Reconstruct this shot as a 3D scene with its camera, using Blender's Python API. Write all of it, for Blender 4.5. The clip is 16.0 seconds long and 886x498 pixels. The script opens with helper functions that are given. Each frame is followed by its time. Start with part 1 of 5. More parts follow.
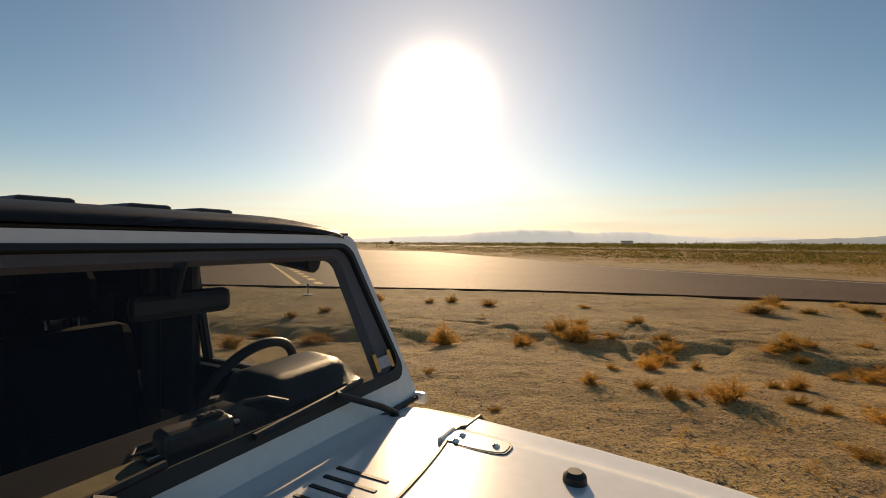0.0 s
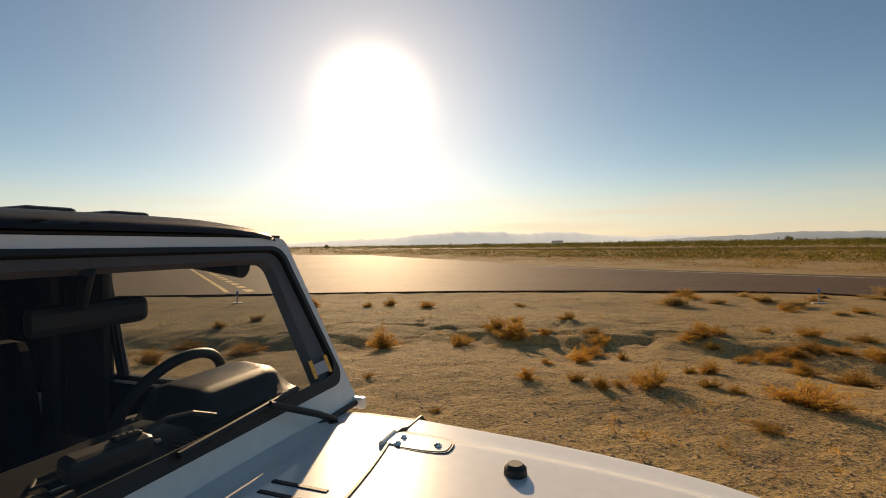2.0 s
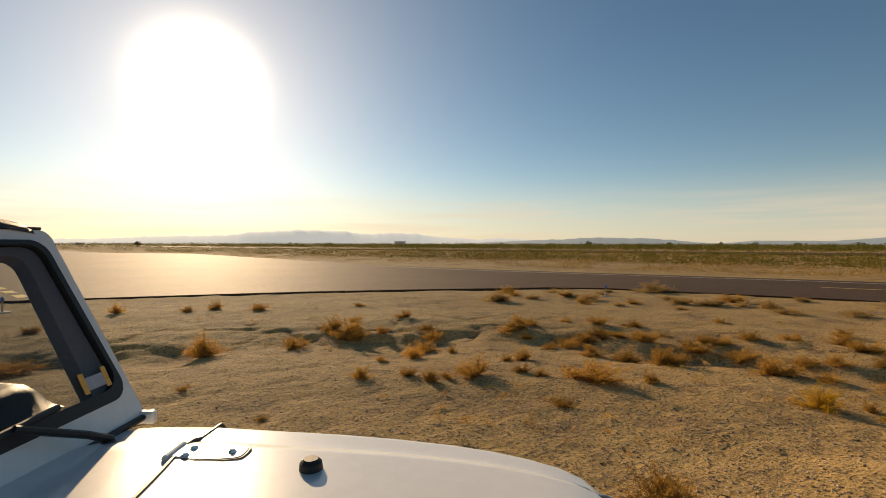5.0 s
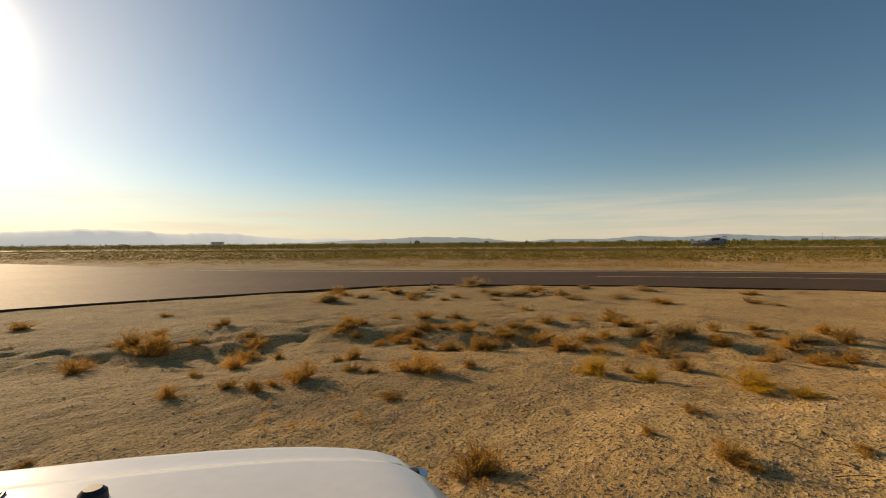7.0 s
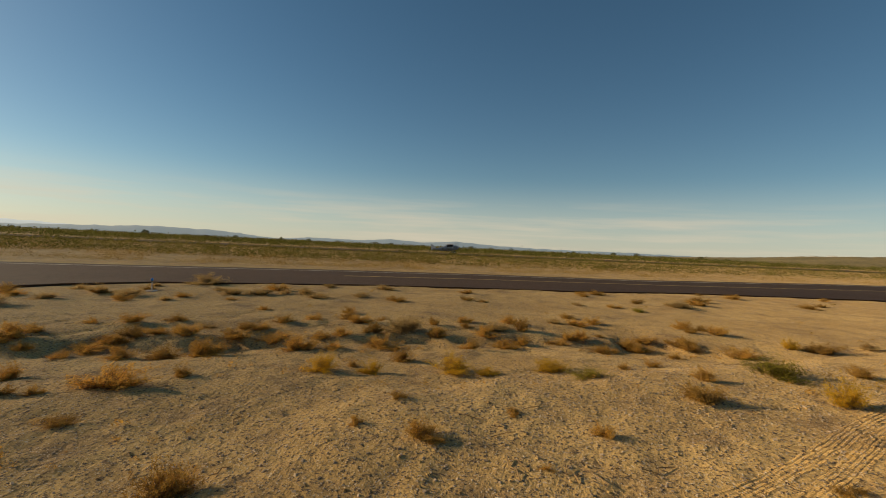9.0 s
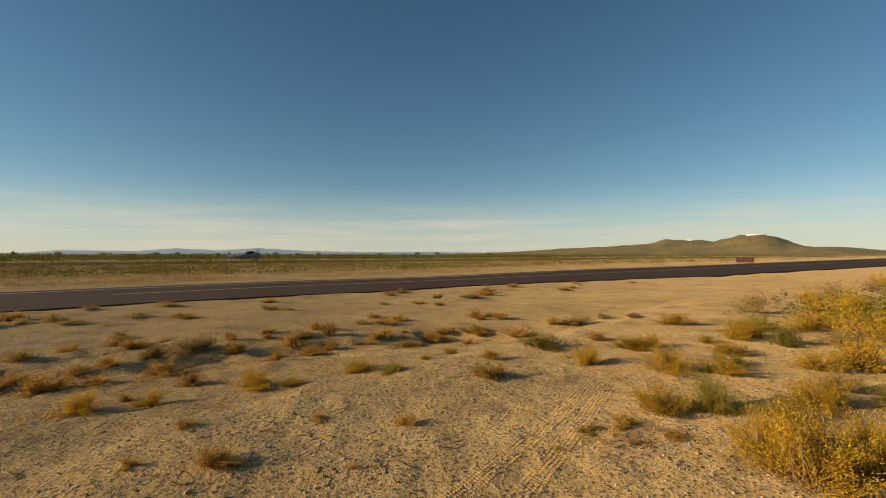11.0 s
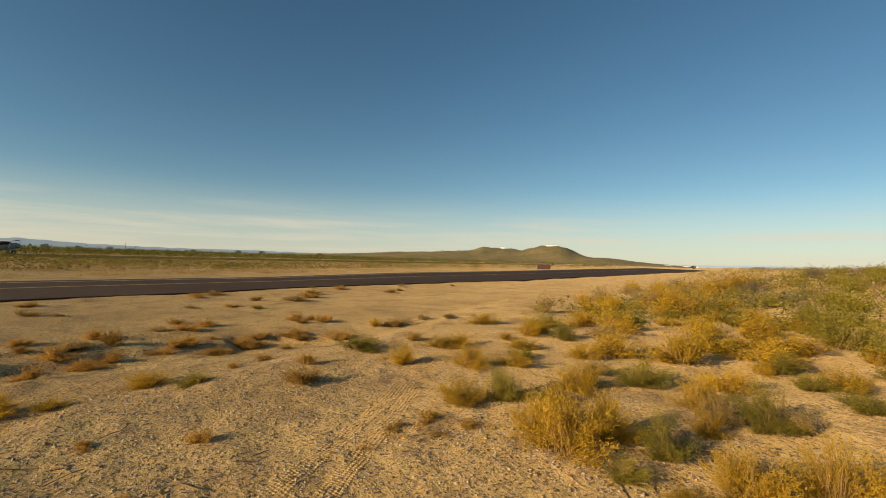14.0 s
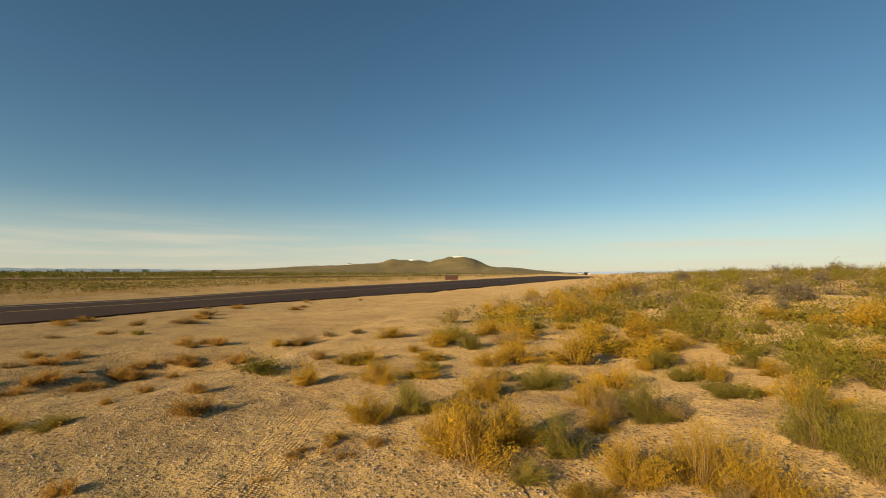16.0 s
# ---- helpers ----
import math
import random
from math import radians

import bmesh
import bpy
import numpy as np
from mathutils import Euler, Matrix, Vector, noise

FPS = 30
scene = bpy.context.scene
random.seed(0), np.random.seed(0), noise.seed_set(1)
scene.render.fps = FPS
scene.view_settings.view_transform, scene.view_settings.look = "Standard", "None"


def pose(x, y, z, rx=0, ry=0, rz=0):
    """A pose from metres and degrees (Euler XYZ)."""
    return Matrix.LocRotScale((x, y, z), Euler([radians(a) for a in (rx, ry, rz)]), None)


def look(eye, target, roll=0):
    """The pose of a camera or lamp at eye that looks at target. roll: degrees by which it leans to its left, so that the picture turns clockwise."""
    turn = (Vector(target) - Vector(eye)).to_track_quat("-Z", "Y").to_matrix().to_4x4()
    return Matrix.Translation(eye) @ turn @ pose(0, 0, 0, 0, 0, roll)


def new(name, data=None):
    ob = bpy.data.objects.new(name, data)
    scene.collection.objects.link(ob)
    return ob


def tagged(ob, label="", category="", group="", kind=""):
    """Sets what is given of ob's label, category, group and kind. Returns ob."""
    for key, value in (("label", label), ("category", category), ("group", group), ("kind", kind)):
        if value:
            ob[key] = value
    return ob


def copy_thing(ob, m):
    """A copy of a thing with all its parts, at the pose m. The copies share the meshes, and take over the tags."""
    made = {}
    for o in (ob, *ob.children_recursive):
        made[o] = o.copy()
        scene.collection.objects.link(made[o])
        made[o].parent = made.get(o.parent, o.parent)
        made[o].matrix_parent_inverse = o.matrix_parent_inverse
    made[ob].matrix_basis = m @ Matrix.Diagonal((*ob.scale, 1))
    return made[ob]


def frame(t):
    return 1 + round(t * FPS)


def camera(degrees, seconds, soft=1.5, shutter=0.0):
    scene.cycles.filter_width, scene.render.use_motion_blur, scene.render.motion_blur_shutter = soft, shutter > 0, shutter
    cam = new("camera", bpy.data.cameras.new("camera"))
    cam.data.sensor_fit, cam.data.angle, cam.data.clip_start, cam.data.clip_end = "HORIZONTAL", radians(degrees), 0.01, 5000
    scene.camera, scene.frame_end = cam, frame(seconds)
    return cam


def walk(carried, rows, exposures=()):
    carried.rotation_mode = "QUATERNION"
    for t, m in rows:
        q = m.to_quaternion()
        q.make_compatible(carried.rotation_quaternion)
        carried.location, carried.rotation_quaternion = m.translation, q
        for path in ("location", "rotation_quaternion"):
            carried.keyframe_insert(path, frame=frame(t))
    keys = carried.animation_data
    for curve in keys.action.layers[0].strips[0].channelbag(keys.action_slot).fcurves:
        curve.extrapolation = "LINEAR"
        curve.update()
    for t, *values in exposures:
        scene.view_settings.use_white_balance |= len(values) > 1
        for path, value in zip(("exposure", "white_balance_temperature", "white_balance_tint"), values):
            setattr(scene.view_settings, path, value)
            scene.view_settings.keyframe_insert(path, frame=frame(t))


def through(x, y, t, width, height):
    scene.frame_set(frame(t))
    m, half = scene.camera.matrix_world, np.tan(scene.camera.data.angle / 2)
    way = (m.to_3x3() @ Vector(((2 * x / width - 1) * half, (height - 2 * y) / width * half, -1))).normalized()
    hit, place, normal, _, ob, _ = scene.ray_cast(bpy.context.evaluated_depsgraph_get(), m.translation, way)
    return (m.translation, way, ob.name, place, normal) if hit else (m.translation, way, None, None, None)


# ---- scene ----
cam = camera(88.4, 16.0, soft=0.95)
PATH = [
    (0, (0.000, 0.000, 1.700), (0.147, 1.994, 1.672), 0.22),
    (0.5, (0.000, 0.023, 1.692), (0.252, 2.006, 1.648), -0.77),
    (1, (0.003, 0.024, 1.691), (0.313, 2.000, 1.650), -0.53),
    (1.5, (0.003, 0.015, 1.694), (0.414, 1.972, 1.645), -0.37),
    (2, (0.000, 0.008, 1.692), (0.419, 1.964, 1.674), -0.88),
    (2.5, (0.007, -0.001, 1.691), (0.482, 1.941, 1.643), -1.06),
    (3, (0.018, -0.011, 1.689), (0.591, 1.905, 1.648), -0.62),
    (3.5, (0.036, -0.021, 1.688), (0.738, 1.851, 1.644), -0.69),
    (6, (0.080, -0.075, 1.687), (1.373, 1.451, 1.680), 0.01),
    (6.5, (0.073, -0.084, 1.685), (1.508, 1.310, 1.668), -0.56),
    (7, (0.071, -0.117, 1.680), (1.658, 1.100, 1.654), -0.46),
    (7.5, (0.109, -0.185, 1.680), (1.861, 0.779, 1.682), 0.66),
    (8, (0.146, -0.257, 1.673), (2.018, 0.448, 1.662), 1.53),
    (8.5, (0.175, -0.314, 1.673), (2.109, 0.193, 1.631), 2.18),
    (9, (0.191, -0.374, 1.678), (2.174, -0.111, 1.669), 2.71),
    (9.5, (0.195, -0.428, 1.672), (2.195, -0.432, 1.684), 2.68),
    (10, (0.187, -0.439, 1.665), (2.171, -0.685, 1.681), 1.39),
    (12.5, (0.087, -0.528, 1.680), (1.864, -1.445, 1.719), 1.02),
    (13, (0.070, -0.553, 1.682), (1.762, -1.619, 1.722), 1.52),
    (13.5, (0.066, -0.561, 1.684), (1.707, -1.703, 1.736), 1.87),
    (14, (0.061, -0.569, 1.683), (1.655, -1.775, 1.728), 1.82),
    (14.5, (0.052, -0.573, 1.688), (1.619, -1.814, 1.737), -0.03),
    (15, (0.034, -0.593, 1.695), (1.559, -1.886, 1.735), -0.24),
    (15.5, (0.025, -0.602, 1.699), (1.524, -1.924, 1.777), 1.56),
    (16, (0.028, -0.602, 1.699), (1.350, -2.099, 1.805), 0.22),
]
walk(cam, [(t, look(eye, target, roll)) for t, eye, target, roll in PATH], [(0, 0.20, 8550, 17), (3.5, 0.18, 8450, 16), (6, 0.14, 8000, 13), (8.2, 0.06, 7750, 10), (9.3, -0.03, 7200, 6), (10.2, 0.03, 7100, 6), (12.5, 0.2, 7150, 5), (16, 0.18, 7250, 5)])

# ---- sky, sun, exposure ----
SUN_AZ, SUN_EL = radians(3.6), radians(17.3)
SUN_WAY = Vector((math.sin(SUN_AZ) * math.cos(SUN_EL), math.cos(SUN_AZ) * math.cos(SUN_EL), math.sin(SUN_EL)))
world = bpy.data.worlds.new("sky")
scene.world = world
world.use_nodes = True
wn, wl = world.node_tree.nodes, world.node_tree.links
wn.clear()
sky = wn.new("ShaderNodeTexSky")
sky.sky_type, sky.sun_disc = "NISHITA", False
sky.sun_elevation, sky.sun_rotation = SUN_EL, SUN_AZ
sky.altitude, sky.air_density, sky.dust_density, sky.ozone_density = 700, 0.9, 0.25, 1.8
back = wn.new("ShaderNodeBackground")
back.inputs["Strength"].default_value = 0.085
wout = wn.new("ShaderNodeOutputWorld")
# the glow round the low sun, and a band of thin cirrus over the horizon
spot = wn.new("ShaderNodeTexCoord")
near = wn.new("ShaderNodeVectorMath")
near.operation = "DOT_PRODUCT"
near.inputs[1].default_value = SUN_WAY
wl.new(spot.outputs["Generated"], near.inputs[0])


def wmath(op, a, b):
    n = wn.new("ShaderNodeMath")
    n.operation = op
    n.use_clamp = False
    for i, v in enumerate((a, b)):
        if isinstance(v, (int, float)):
            n.inputs[i].default_value = v
        else:
            wl.new(v, n.inputs[i])
    return n.outputs[0]


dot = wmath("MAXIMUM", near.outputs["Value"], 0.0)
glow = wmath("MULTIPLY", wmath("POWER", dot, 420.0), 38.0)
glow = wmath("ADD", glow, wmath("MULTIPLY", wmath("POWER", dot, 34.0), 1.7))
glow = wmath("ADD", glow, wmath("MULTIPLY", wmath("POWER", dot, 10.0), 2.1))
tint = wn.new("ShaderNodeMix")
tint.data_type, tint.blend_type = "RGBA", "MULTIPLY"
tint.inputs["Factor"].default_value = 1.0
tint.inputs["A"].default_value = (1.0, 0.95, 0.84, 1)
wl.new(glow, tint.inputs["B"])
split = wn.new("ShaderNodeSeparateXYZ")
wl.new(spot.outputs["Generated"], split.inputs[0])
stretch = wn.new("ShaderNodeMapping")
stretch.inputs["Scale"].default_value = (2.2, 2.2, 34.0)
wl.new(spot.outputs["Generated"], stretch.inputs["Vector"])
wisps = wn.new("ShaderNodeTexNoise")
wisps.inputs["Scale"].default_value, wisps.inputs["Detail"].default_value = 1.6, 5.0
wl.new(stretch.outputs[0], wisps.inputs["Vector"])
band = wn.new("ShaderNodeMapRange")
band.interpolation_type = "SMOOTHSTEP"
band.inputs["From Min"].default_value, band.inputs["From Max"].default_value = 0.125, 0.045
wl.new(split.outputs["Z"], band.inputs["Value"])
wispy = wn.new("ShaderNodeMapRange")
wispy.inputs["From Min"].default_value, wispy.inputs["From Max"].default_value = 0.46, 0.72
wl.new(wisps.outputs["Fac"], wispy.inputs["Value"])
cirrus = wmath("MULTIPLY", wmath("MULTIPLY", band.outputs[0], wispy.outputs[0]), 0.6)
cloud = wn.new("ShaderNodeMix")
cloud.data_type = "RGBA"
cloud.inputs["B"].default_value = (7.6, 6.9, 5.9, 1)
wl.new(cirrus, cloud.inputs["Factor"])
low = wn.new("ShaderNodeMapRange")
low.interpolation_type = "SMOOTHSTEP"
low.inputs["From Min"].default_value, low.inputs["From Max"].default_value, low.inputs["To Max"].default_value = 0.16, 0.0, 0.6
wl.new(split.outputs["Z"], low.inputs["Value"])
haze = wn.new("ShaderNodeMix")
haze.data_type = "RGBA"
haze.inputs["B"].default_value = (5.9, 6.2, 6.3, 1)
wl.new(low.outputs[0], haze.inputs["Factor"])
rich = wn.new("ShaderNodeHueSaturation")
rich.inputs["Saturation"].default_value, rich.inputs["Hue"].default_value = 1.18, 0.4945
wl.new(sky.outputs[0], rich.inputs["Color"])
wl.new(rich.outputs[0], haze.inputs["A"])
wl.new(haze.outputs["Result"], cloud.inputs["A"])
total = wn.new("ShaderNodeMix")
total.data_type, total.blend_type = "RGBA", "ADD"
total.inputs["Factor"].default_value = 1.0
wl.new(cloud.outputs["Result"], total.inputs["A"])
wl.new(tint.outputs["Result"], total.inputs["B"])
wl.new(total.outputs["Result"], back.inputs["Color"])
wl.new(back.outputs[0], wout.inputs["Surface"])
sun = new("sun", bpy.data.lights.new("sun", "SUN"))
sun.data.energy, sun.data.angle, sun.data.color = 5.4, radians(0.55), (1.0, 0.81, 0.58)
sun.matrix_world = look((0, 0, 60), Vector((0, 0, 60)) - SUN_WAY)


# ---- materials ----
def material(name, base, rough=0.8, metal=0.0, vary=0.25, sizes=(0.05, 1.2), bump=0.3, tone=None, island=0.0, random_tone=0.0, coat=0.0, grain=0.012, specular=0.5, through=0.0):
    """A surface of a base colour with variation at two scales, fine relief and, where wanted, a tone of its own for each piece."""
    m = bpy.data.materials.new(name)
    m.use_nodes = True
    n, l = m.node_tree.nodes, m.node_tree.links
    bsdf = n["Principled BSDF"]
    bsdf.inputs["Roughness"].default_value, bsdf.inputs["Metallic"].default_value = rough, metal
    bsdf.inputs["Coat Weight"].default_value = coat
    bsdf.inputs["Specular IOR Level"].default_value = specular
    place = n.new("ShaderNodeNewGeometry")
    tones = []
    for size in sizes:
        t = n.new("ShaderNodeTexNoise")
        t.inputs["Scale"].default_value, t.inputs["Detail"].default_value = 1 / size, 4
        l.new(place.outputs["Position"], t.inputs["Vector"])
        tones.append(t)
    both = n.new("ShaderNodeMix")
    both.inputs["Factor"].default_value = 0.5
    l.new(tones[0].outputs["Fac"], both.inputs["A"])
    l.new(tones[1].outputs["Fac"], both.inputs["B"])
    ramp = n.new("ShaderNodeValToRGB")
    dark = [c * (1 - vary) for c in base]
    light = tone or [min(1, c * (1 + vary)) for c in base]
    ramp.color_ramp.elements[0].position, ramp.color_ramp.elements[0].color = 0.36, (*dark, 1)
    ramp.color_ramp.elements[1].position, ramp.color_ramp.elements[1].color = 0.66, (*light, 1)
    l.new(both.outputs["Result"], ramp.inputs["Fac"])
    colour = ramp.outputs["Color"]
    for amount, source in ((island, "geo"), (random_tone, "ob")):
        if amount:
            if source == "geo":
                value = place.outputs["Random Per Island"]
            else:
                value = n.new("ShaderNodeObjectInfo").outputs["Random"]
            shade = n.new("ShaderNodeMapRange")
            shade.inputs["To Min"].default_value, shade.inputs["To Max"].default_value = 1 - amount, 1 + amount
            l.new(value, shade.inputs["Value"])
            mul = n.new("ShaderNodeVectorMath")
            mul.operation = "SCALE"
            l.new(colour, mul.inputs[0])
            l.new(shade.outputs[0], mul.inputs["Scale"])
            colour = mul.outputs[0]
    l.new(colour, bsdf.inputs["Base Color"])
    if through:
        # thin leaves let part of the light through
        leaf, mix = n.new("ShaderNodeBsdfTranslucent"), n.new("ShaderNodeMixShader")
        mix.inputs[0].default_value = through
        l.new(colour, leaf.inputs["Color"])
        l.new(bsdf.outputs[0], mix.inputs[1])
        l.new(leaf.outputs[0], mix.inputs[2])
        l.new(mix.outputs[0], n["Material Output"].inputs[0])
    if bump:
        fine = n.new("ShaderNodeTexNoise")
        fine.inputs["Scale"].default_value, fine.inputs["Detail"].default_value = 1 / grain, 5
        l.new(place.outputs["Position"], fine.inputs["Vector"])
        b = n.new("ShaderNodeBump")
        b.inputs["Strength"].default_value, b.inputs["Distance"].default_value = bump, grain * 0.6
        l.new(fine.outputs["Fac"], b.inputs["Height"])
        l.new(b.outputs[0], bsdf.inputs["Normal"])
    return m


def ground_material():
    """Pale desert dirt: sandy and grey patches, darker crust, fine gravel in relief."""
    m = bpy.data.materials.new("desert dirt")
    m.use_nodes = True
    n, l = m.node_tree.nodes, m.node_tree.links
    bsdf = n["Principled BSDF"]
    bsdf.inputs["Roughness"].default_value = 0.95
    bsdf.inputs["Specular IOR Level"].default_value = 0.15
    bsdf.inputs["Diffuse Roughness"].default_value = 0.55
    place = n.new("ShaderNodeNewGeometry")

    def field(size, detail, rough=0.55):
        t = n.new("ShaderNodeTexNoise")
        t.inputs["Scale"].default_value, t.inputs["Detail"].default_value, t.inputs["Roughness"].default_value = 1 / size, detail, rough
        l.new(place.outputs["Position"], t.inputs["Vector"])
        return t.outputs["Fac"]

    def mixed(fac, a, b, lo, hi):
        r = n.new("ShaderNodeMapRange")
        r.inputs["From Min"].default_value, r.inputs["From Max"].default_value = lo, hi
        l.new(fac, r.inputs["Value"])
        x = n.new("ShaderNodeMix")
        x.data_type = "RGBA"
        l.new(r.outputs[0], x.inputs["Factor"])
        for side, v in (("A", a), ("B", b)):
            if isinstance(v, tuple):
                x.inputs[side].default_value = (*v, 1)
            else:
                l.new(v, x.inputs[side])
        return x.outputs["Result"]

    sand = mixed(field(3.0, 6), (0.50, 0.308, 0.108), (0.64, 0.412, 0.155), 0.35, 0.65)
    crust = mixed(field(0.9, 6, 0.65), sand, (0.295, 0.18, 0.08), 0.50, 0.70)
    grit = mixed(field(0.035, 3, 0.7), crust, (0.115, 0.08, 0.055), 0.52, 0.63)
    grit = mixed(field(0.13, 4, 0.7), grit, (0.23, 0.145, 0.07), 0.57, 0.70)
    pale = mixed(field(0.021, 2, 0.6), grit, (0.62, 0.50, 0.35), 0.60, 0.68)
    l.new(pale, bsdf.inputs["Base Color"])
    last = None
    for size, depth, strength in ((0.35, 0.07, 0.7), (0.07, 0.035, 0.9), (0.018, 0.012, 1.0)):
        b = n.new("ShaderNodeBump")
        b.inputs["Strength"].default_value, b.inputs["Distance"].default_value = strength, depth
        l.new(field(size, 5, 0.6), b.inputs["Height"])
        if last:
            l.new(last, b.inputs["Normal"])
        last = b.outputs[0]
    l.new(last, bsdf.inputs["Normal"])
    return m


# emission lays the haze of distance over the base colour
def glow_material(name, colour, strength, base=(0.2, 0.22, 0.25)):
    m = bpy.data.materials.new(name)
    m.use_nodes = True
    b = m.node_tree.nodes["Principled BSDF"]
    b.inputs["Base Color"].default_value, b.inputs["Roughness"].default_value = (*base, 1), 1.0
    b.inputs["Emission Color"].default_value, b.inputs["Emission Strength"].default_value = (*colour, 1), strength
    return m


def glass_material(name, tint, rough=0.0):
    """Thin automotive glass: a clear sheet with a mirror gloss that grows at a slant."""
    m = bpy.data.materials.new(name)
    m.use_nodes = True
    n, l = m.node_tree.nodes, m.node_tree.links
    n.clear()
    out, mix = n.new("ShaderNodeOutputMaterial"), n.new("ShaderNodeMixShader")
    clear, gloss, slant, steep, share = n.new("ShaderNodeBsdfTransparent"), n.new("ShaderNodeBsdfGlossy"), n.new("ShaderNodeLayerWeight"), n.new("ShaderNodeMath"), n.new("ShaderNodeMath")
    clear.inputs["Color"].default_value = (*tint, 1)
    gloss.inputs["Roughness"].default_value = rough
    steep.operation, steep.inputs[1].default_value = "POWER", 5.0
    share.operation, share.inputs[1].default_value, share.inputs[2].default_value = "MULTIPLY_ADD", 0.6, 0.03
    l.new(slant.outputs["Facing"], steep.inputs[0])
    l.new(steep.outputs[0], share.inputs[0])
    l.new(share.outputs[0], mix.inputs[0])
    l.new(clear.outputs[0], mix.inputs[1])
    l.new(gloss.outputs[0], mix.inputs[2])
    l.new(mix.outputs[0], out.inputs[0])
    return m


DIRT = ground_material()
ASPHALT = material("asphalt", (0.072, 0.040, 0.021), 0.77, vary=0.25, sizes=(0.3, 6.0), bump=0.6, grain=0.03, specular=0.15)
YELLOW_PAINT = material("worn yellow paint", (0.55, 0.38, 0.09), 0.7, vary=0.3, sizes=(0.05, 0.5), bump=0.1)
PALE_PAINT = material("worn pale paint", (0.5, 0.46, 0.36), 0.7, vary=0.3, sizes=(0.05, 0.5), bump=0.1)
DRY = material("dry tumbleweed", (0.47, 0.262, 0.055), 0.9, vary=0.4, sizes=(0.04, 0.5), bump=0, island=0.22, random_tone=0.3, specular=0.2, through=0.34)
YELLOWISH = material("yellowing saltbush", (0.50, 0.30, 0.03), 0.85, vary=0.35, sizes=(0.05, 0.5), bump=0, island=0.12, random_tone=0.2, specular=0.1, through=0.36)
GREENISH = material("green saltbush", (0.265, 0.228, 0.034), 0.85, vary=0.35, sizes=(0.05, 0.6), bump=0, tone=(0.38, 0.29, 0.042), island=0.12, random_tone=0.2, specular=0.1, through=0.36)
STRAWY = material("straw grass", (0.46, 0.31, 0.12), 0.9, vary=0.3, sizes=(0.04, 0.5), bump=0, island=0.3, random_tone=0.2, specular=0.2, through=0.45)
STEMS = material("woody stems", (0.26, 0.155, 0.06), 0.9, vary=0.3, sizes=(0.02, 0.3), bump=0)
GREYISH = material("grey brown saltbush", (0.27, 0.20, 0.135), 0.9, vary=0.35, sizes=(0.05, 0.6), bump=0, tone=(0.38, 0.30, 0.18), island=0.12, random_tone=0.2, specular=0.1, through=0.36)
PALE_TWIG = material("pale dead twigs", (0.55, 0.40, 0.25), 0.8, vary=0.2, sizes=(0.02, 0.2), bump=0)
SCRUB = material("far scrub", (0.15, 0.15, 0.034), 0.95, vary=0.4, sizes=(2.0, 30.0), bump=0, tone=(0.25, 0.19, 0.05), island=0.4, specular=0.0, through=0.25)
DARK_SCRUB = material("dark green scrub", (0.10, 0.122, 0.03), 0.95, vary=0.4, sizes=(3.0, 40.0), bump=0, tone=(0.19, 0.165, 0.04), island=0.4, specular=0.0, through=0.25)
STRAW_FAR = material("far straw grass", (0.37, 0.24, 0.075), 0.95, vary=0.35, sizes=(1.5, 20.0), bump=0, island=0.3, specular=0.0, through=0.25)
STONE = material("desert stones", (0.34, 0.25, 0.165), 0.9, vary=0.3, sizes=(0.02, 0.3), bump=0.2, island=0.45)
PALE_STONE = material("pale desert stones", (0.47, 0.37, 0.24), 0.85, vary=0.2, sizes=(0.02, 0.3), bump=0.2, island=0.25)
WHITE_PAINT = material("white car paint", (0.72, 0.71, 0.68), 0.28, vary=0.05, sizes=(0.03, 0.8), bump=0.03, coat=0.6, grain=0.004)
BLACK_TRIM = material("black rubber and trim", (0.014, 0.014, 0.014), 0.55, vary=0.3, sizes=(0.01, 0.2), bump=0.15, grain=0.003)
ROOF_BLACK = material("dusty black hardtop", (0.035, 0.030, 0.027), 0.45, vary=0.3, sizes=(0.02, 0.4), bump=0.2, grain=0.004)
DASH = material("dark grey dashboard plastic", (0.045, 0.043, 0.040), 0.42, vary=0.2, sizes=(0.01, 0.3), bump=0.25, grain=0.003)
PILLAR = material("grey pillar plastic", (0.16, 0.15, 0.165), 0.75, vary=0.1, sizes=(0.01, 0.2), bump=0.1, grain=0.003, specular=0.06)
DASH_PAD = material("dusty olive dashboard pad", (0.17, 0.145, 0.085), 0.5, vary=0.25, sizes=(0.02, 0.3), bump=0.2, grain=0.003)
SEAT = material("black seat cloth", (0.007, 0.007, 0.008), 0.95, vary=0.3, sizes=(0.01, 0.2), bump=0.3, grain=0.004, specular=0.12)
CHROME = material("bright steel", (0.55, 0.55, 0.55), 0.22, 1.0, vary=0.1, sizes=(0.01, 0.1), bump=0.05, grain=0.003)
STEEL_PAINT = material("galvanised steel", (0.35, 0.34, 0.32), 0.5, 0.6, vary=0.2, sizes=(0.03, 0.3), bump=0.1)
STICKER_ORANGE = material("orange sticker print", (0.75, 0.38, 0.06), 0.5, vary=0.1, sizes=(0.01, 0.1), bump=0)
STICKER_PALE = material("pale sticker print", (0.35, 0.36, 0.42), 0.5, vary=0.1, sizes=(0.01, 0.1), bump=0)
GLASS = glass_material("clear glass", (0.80, 0.82, 0.82))
TINTED = glass_material("dark tinted glass", (0.05, 0.05, 0.05))
WIND_GLASS = glass_material("dusty windscreen glass", (0.80, 0.80, 0.78), 0.02)
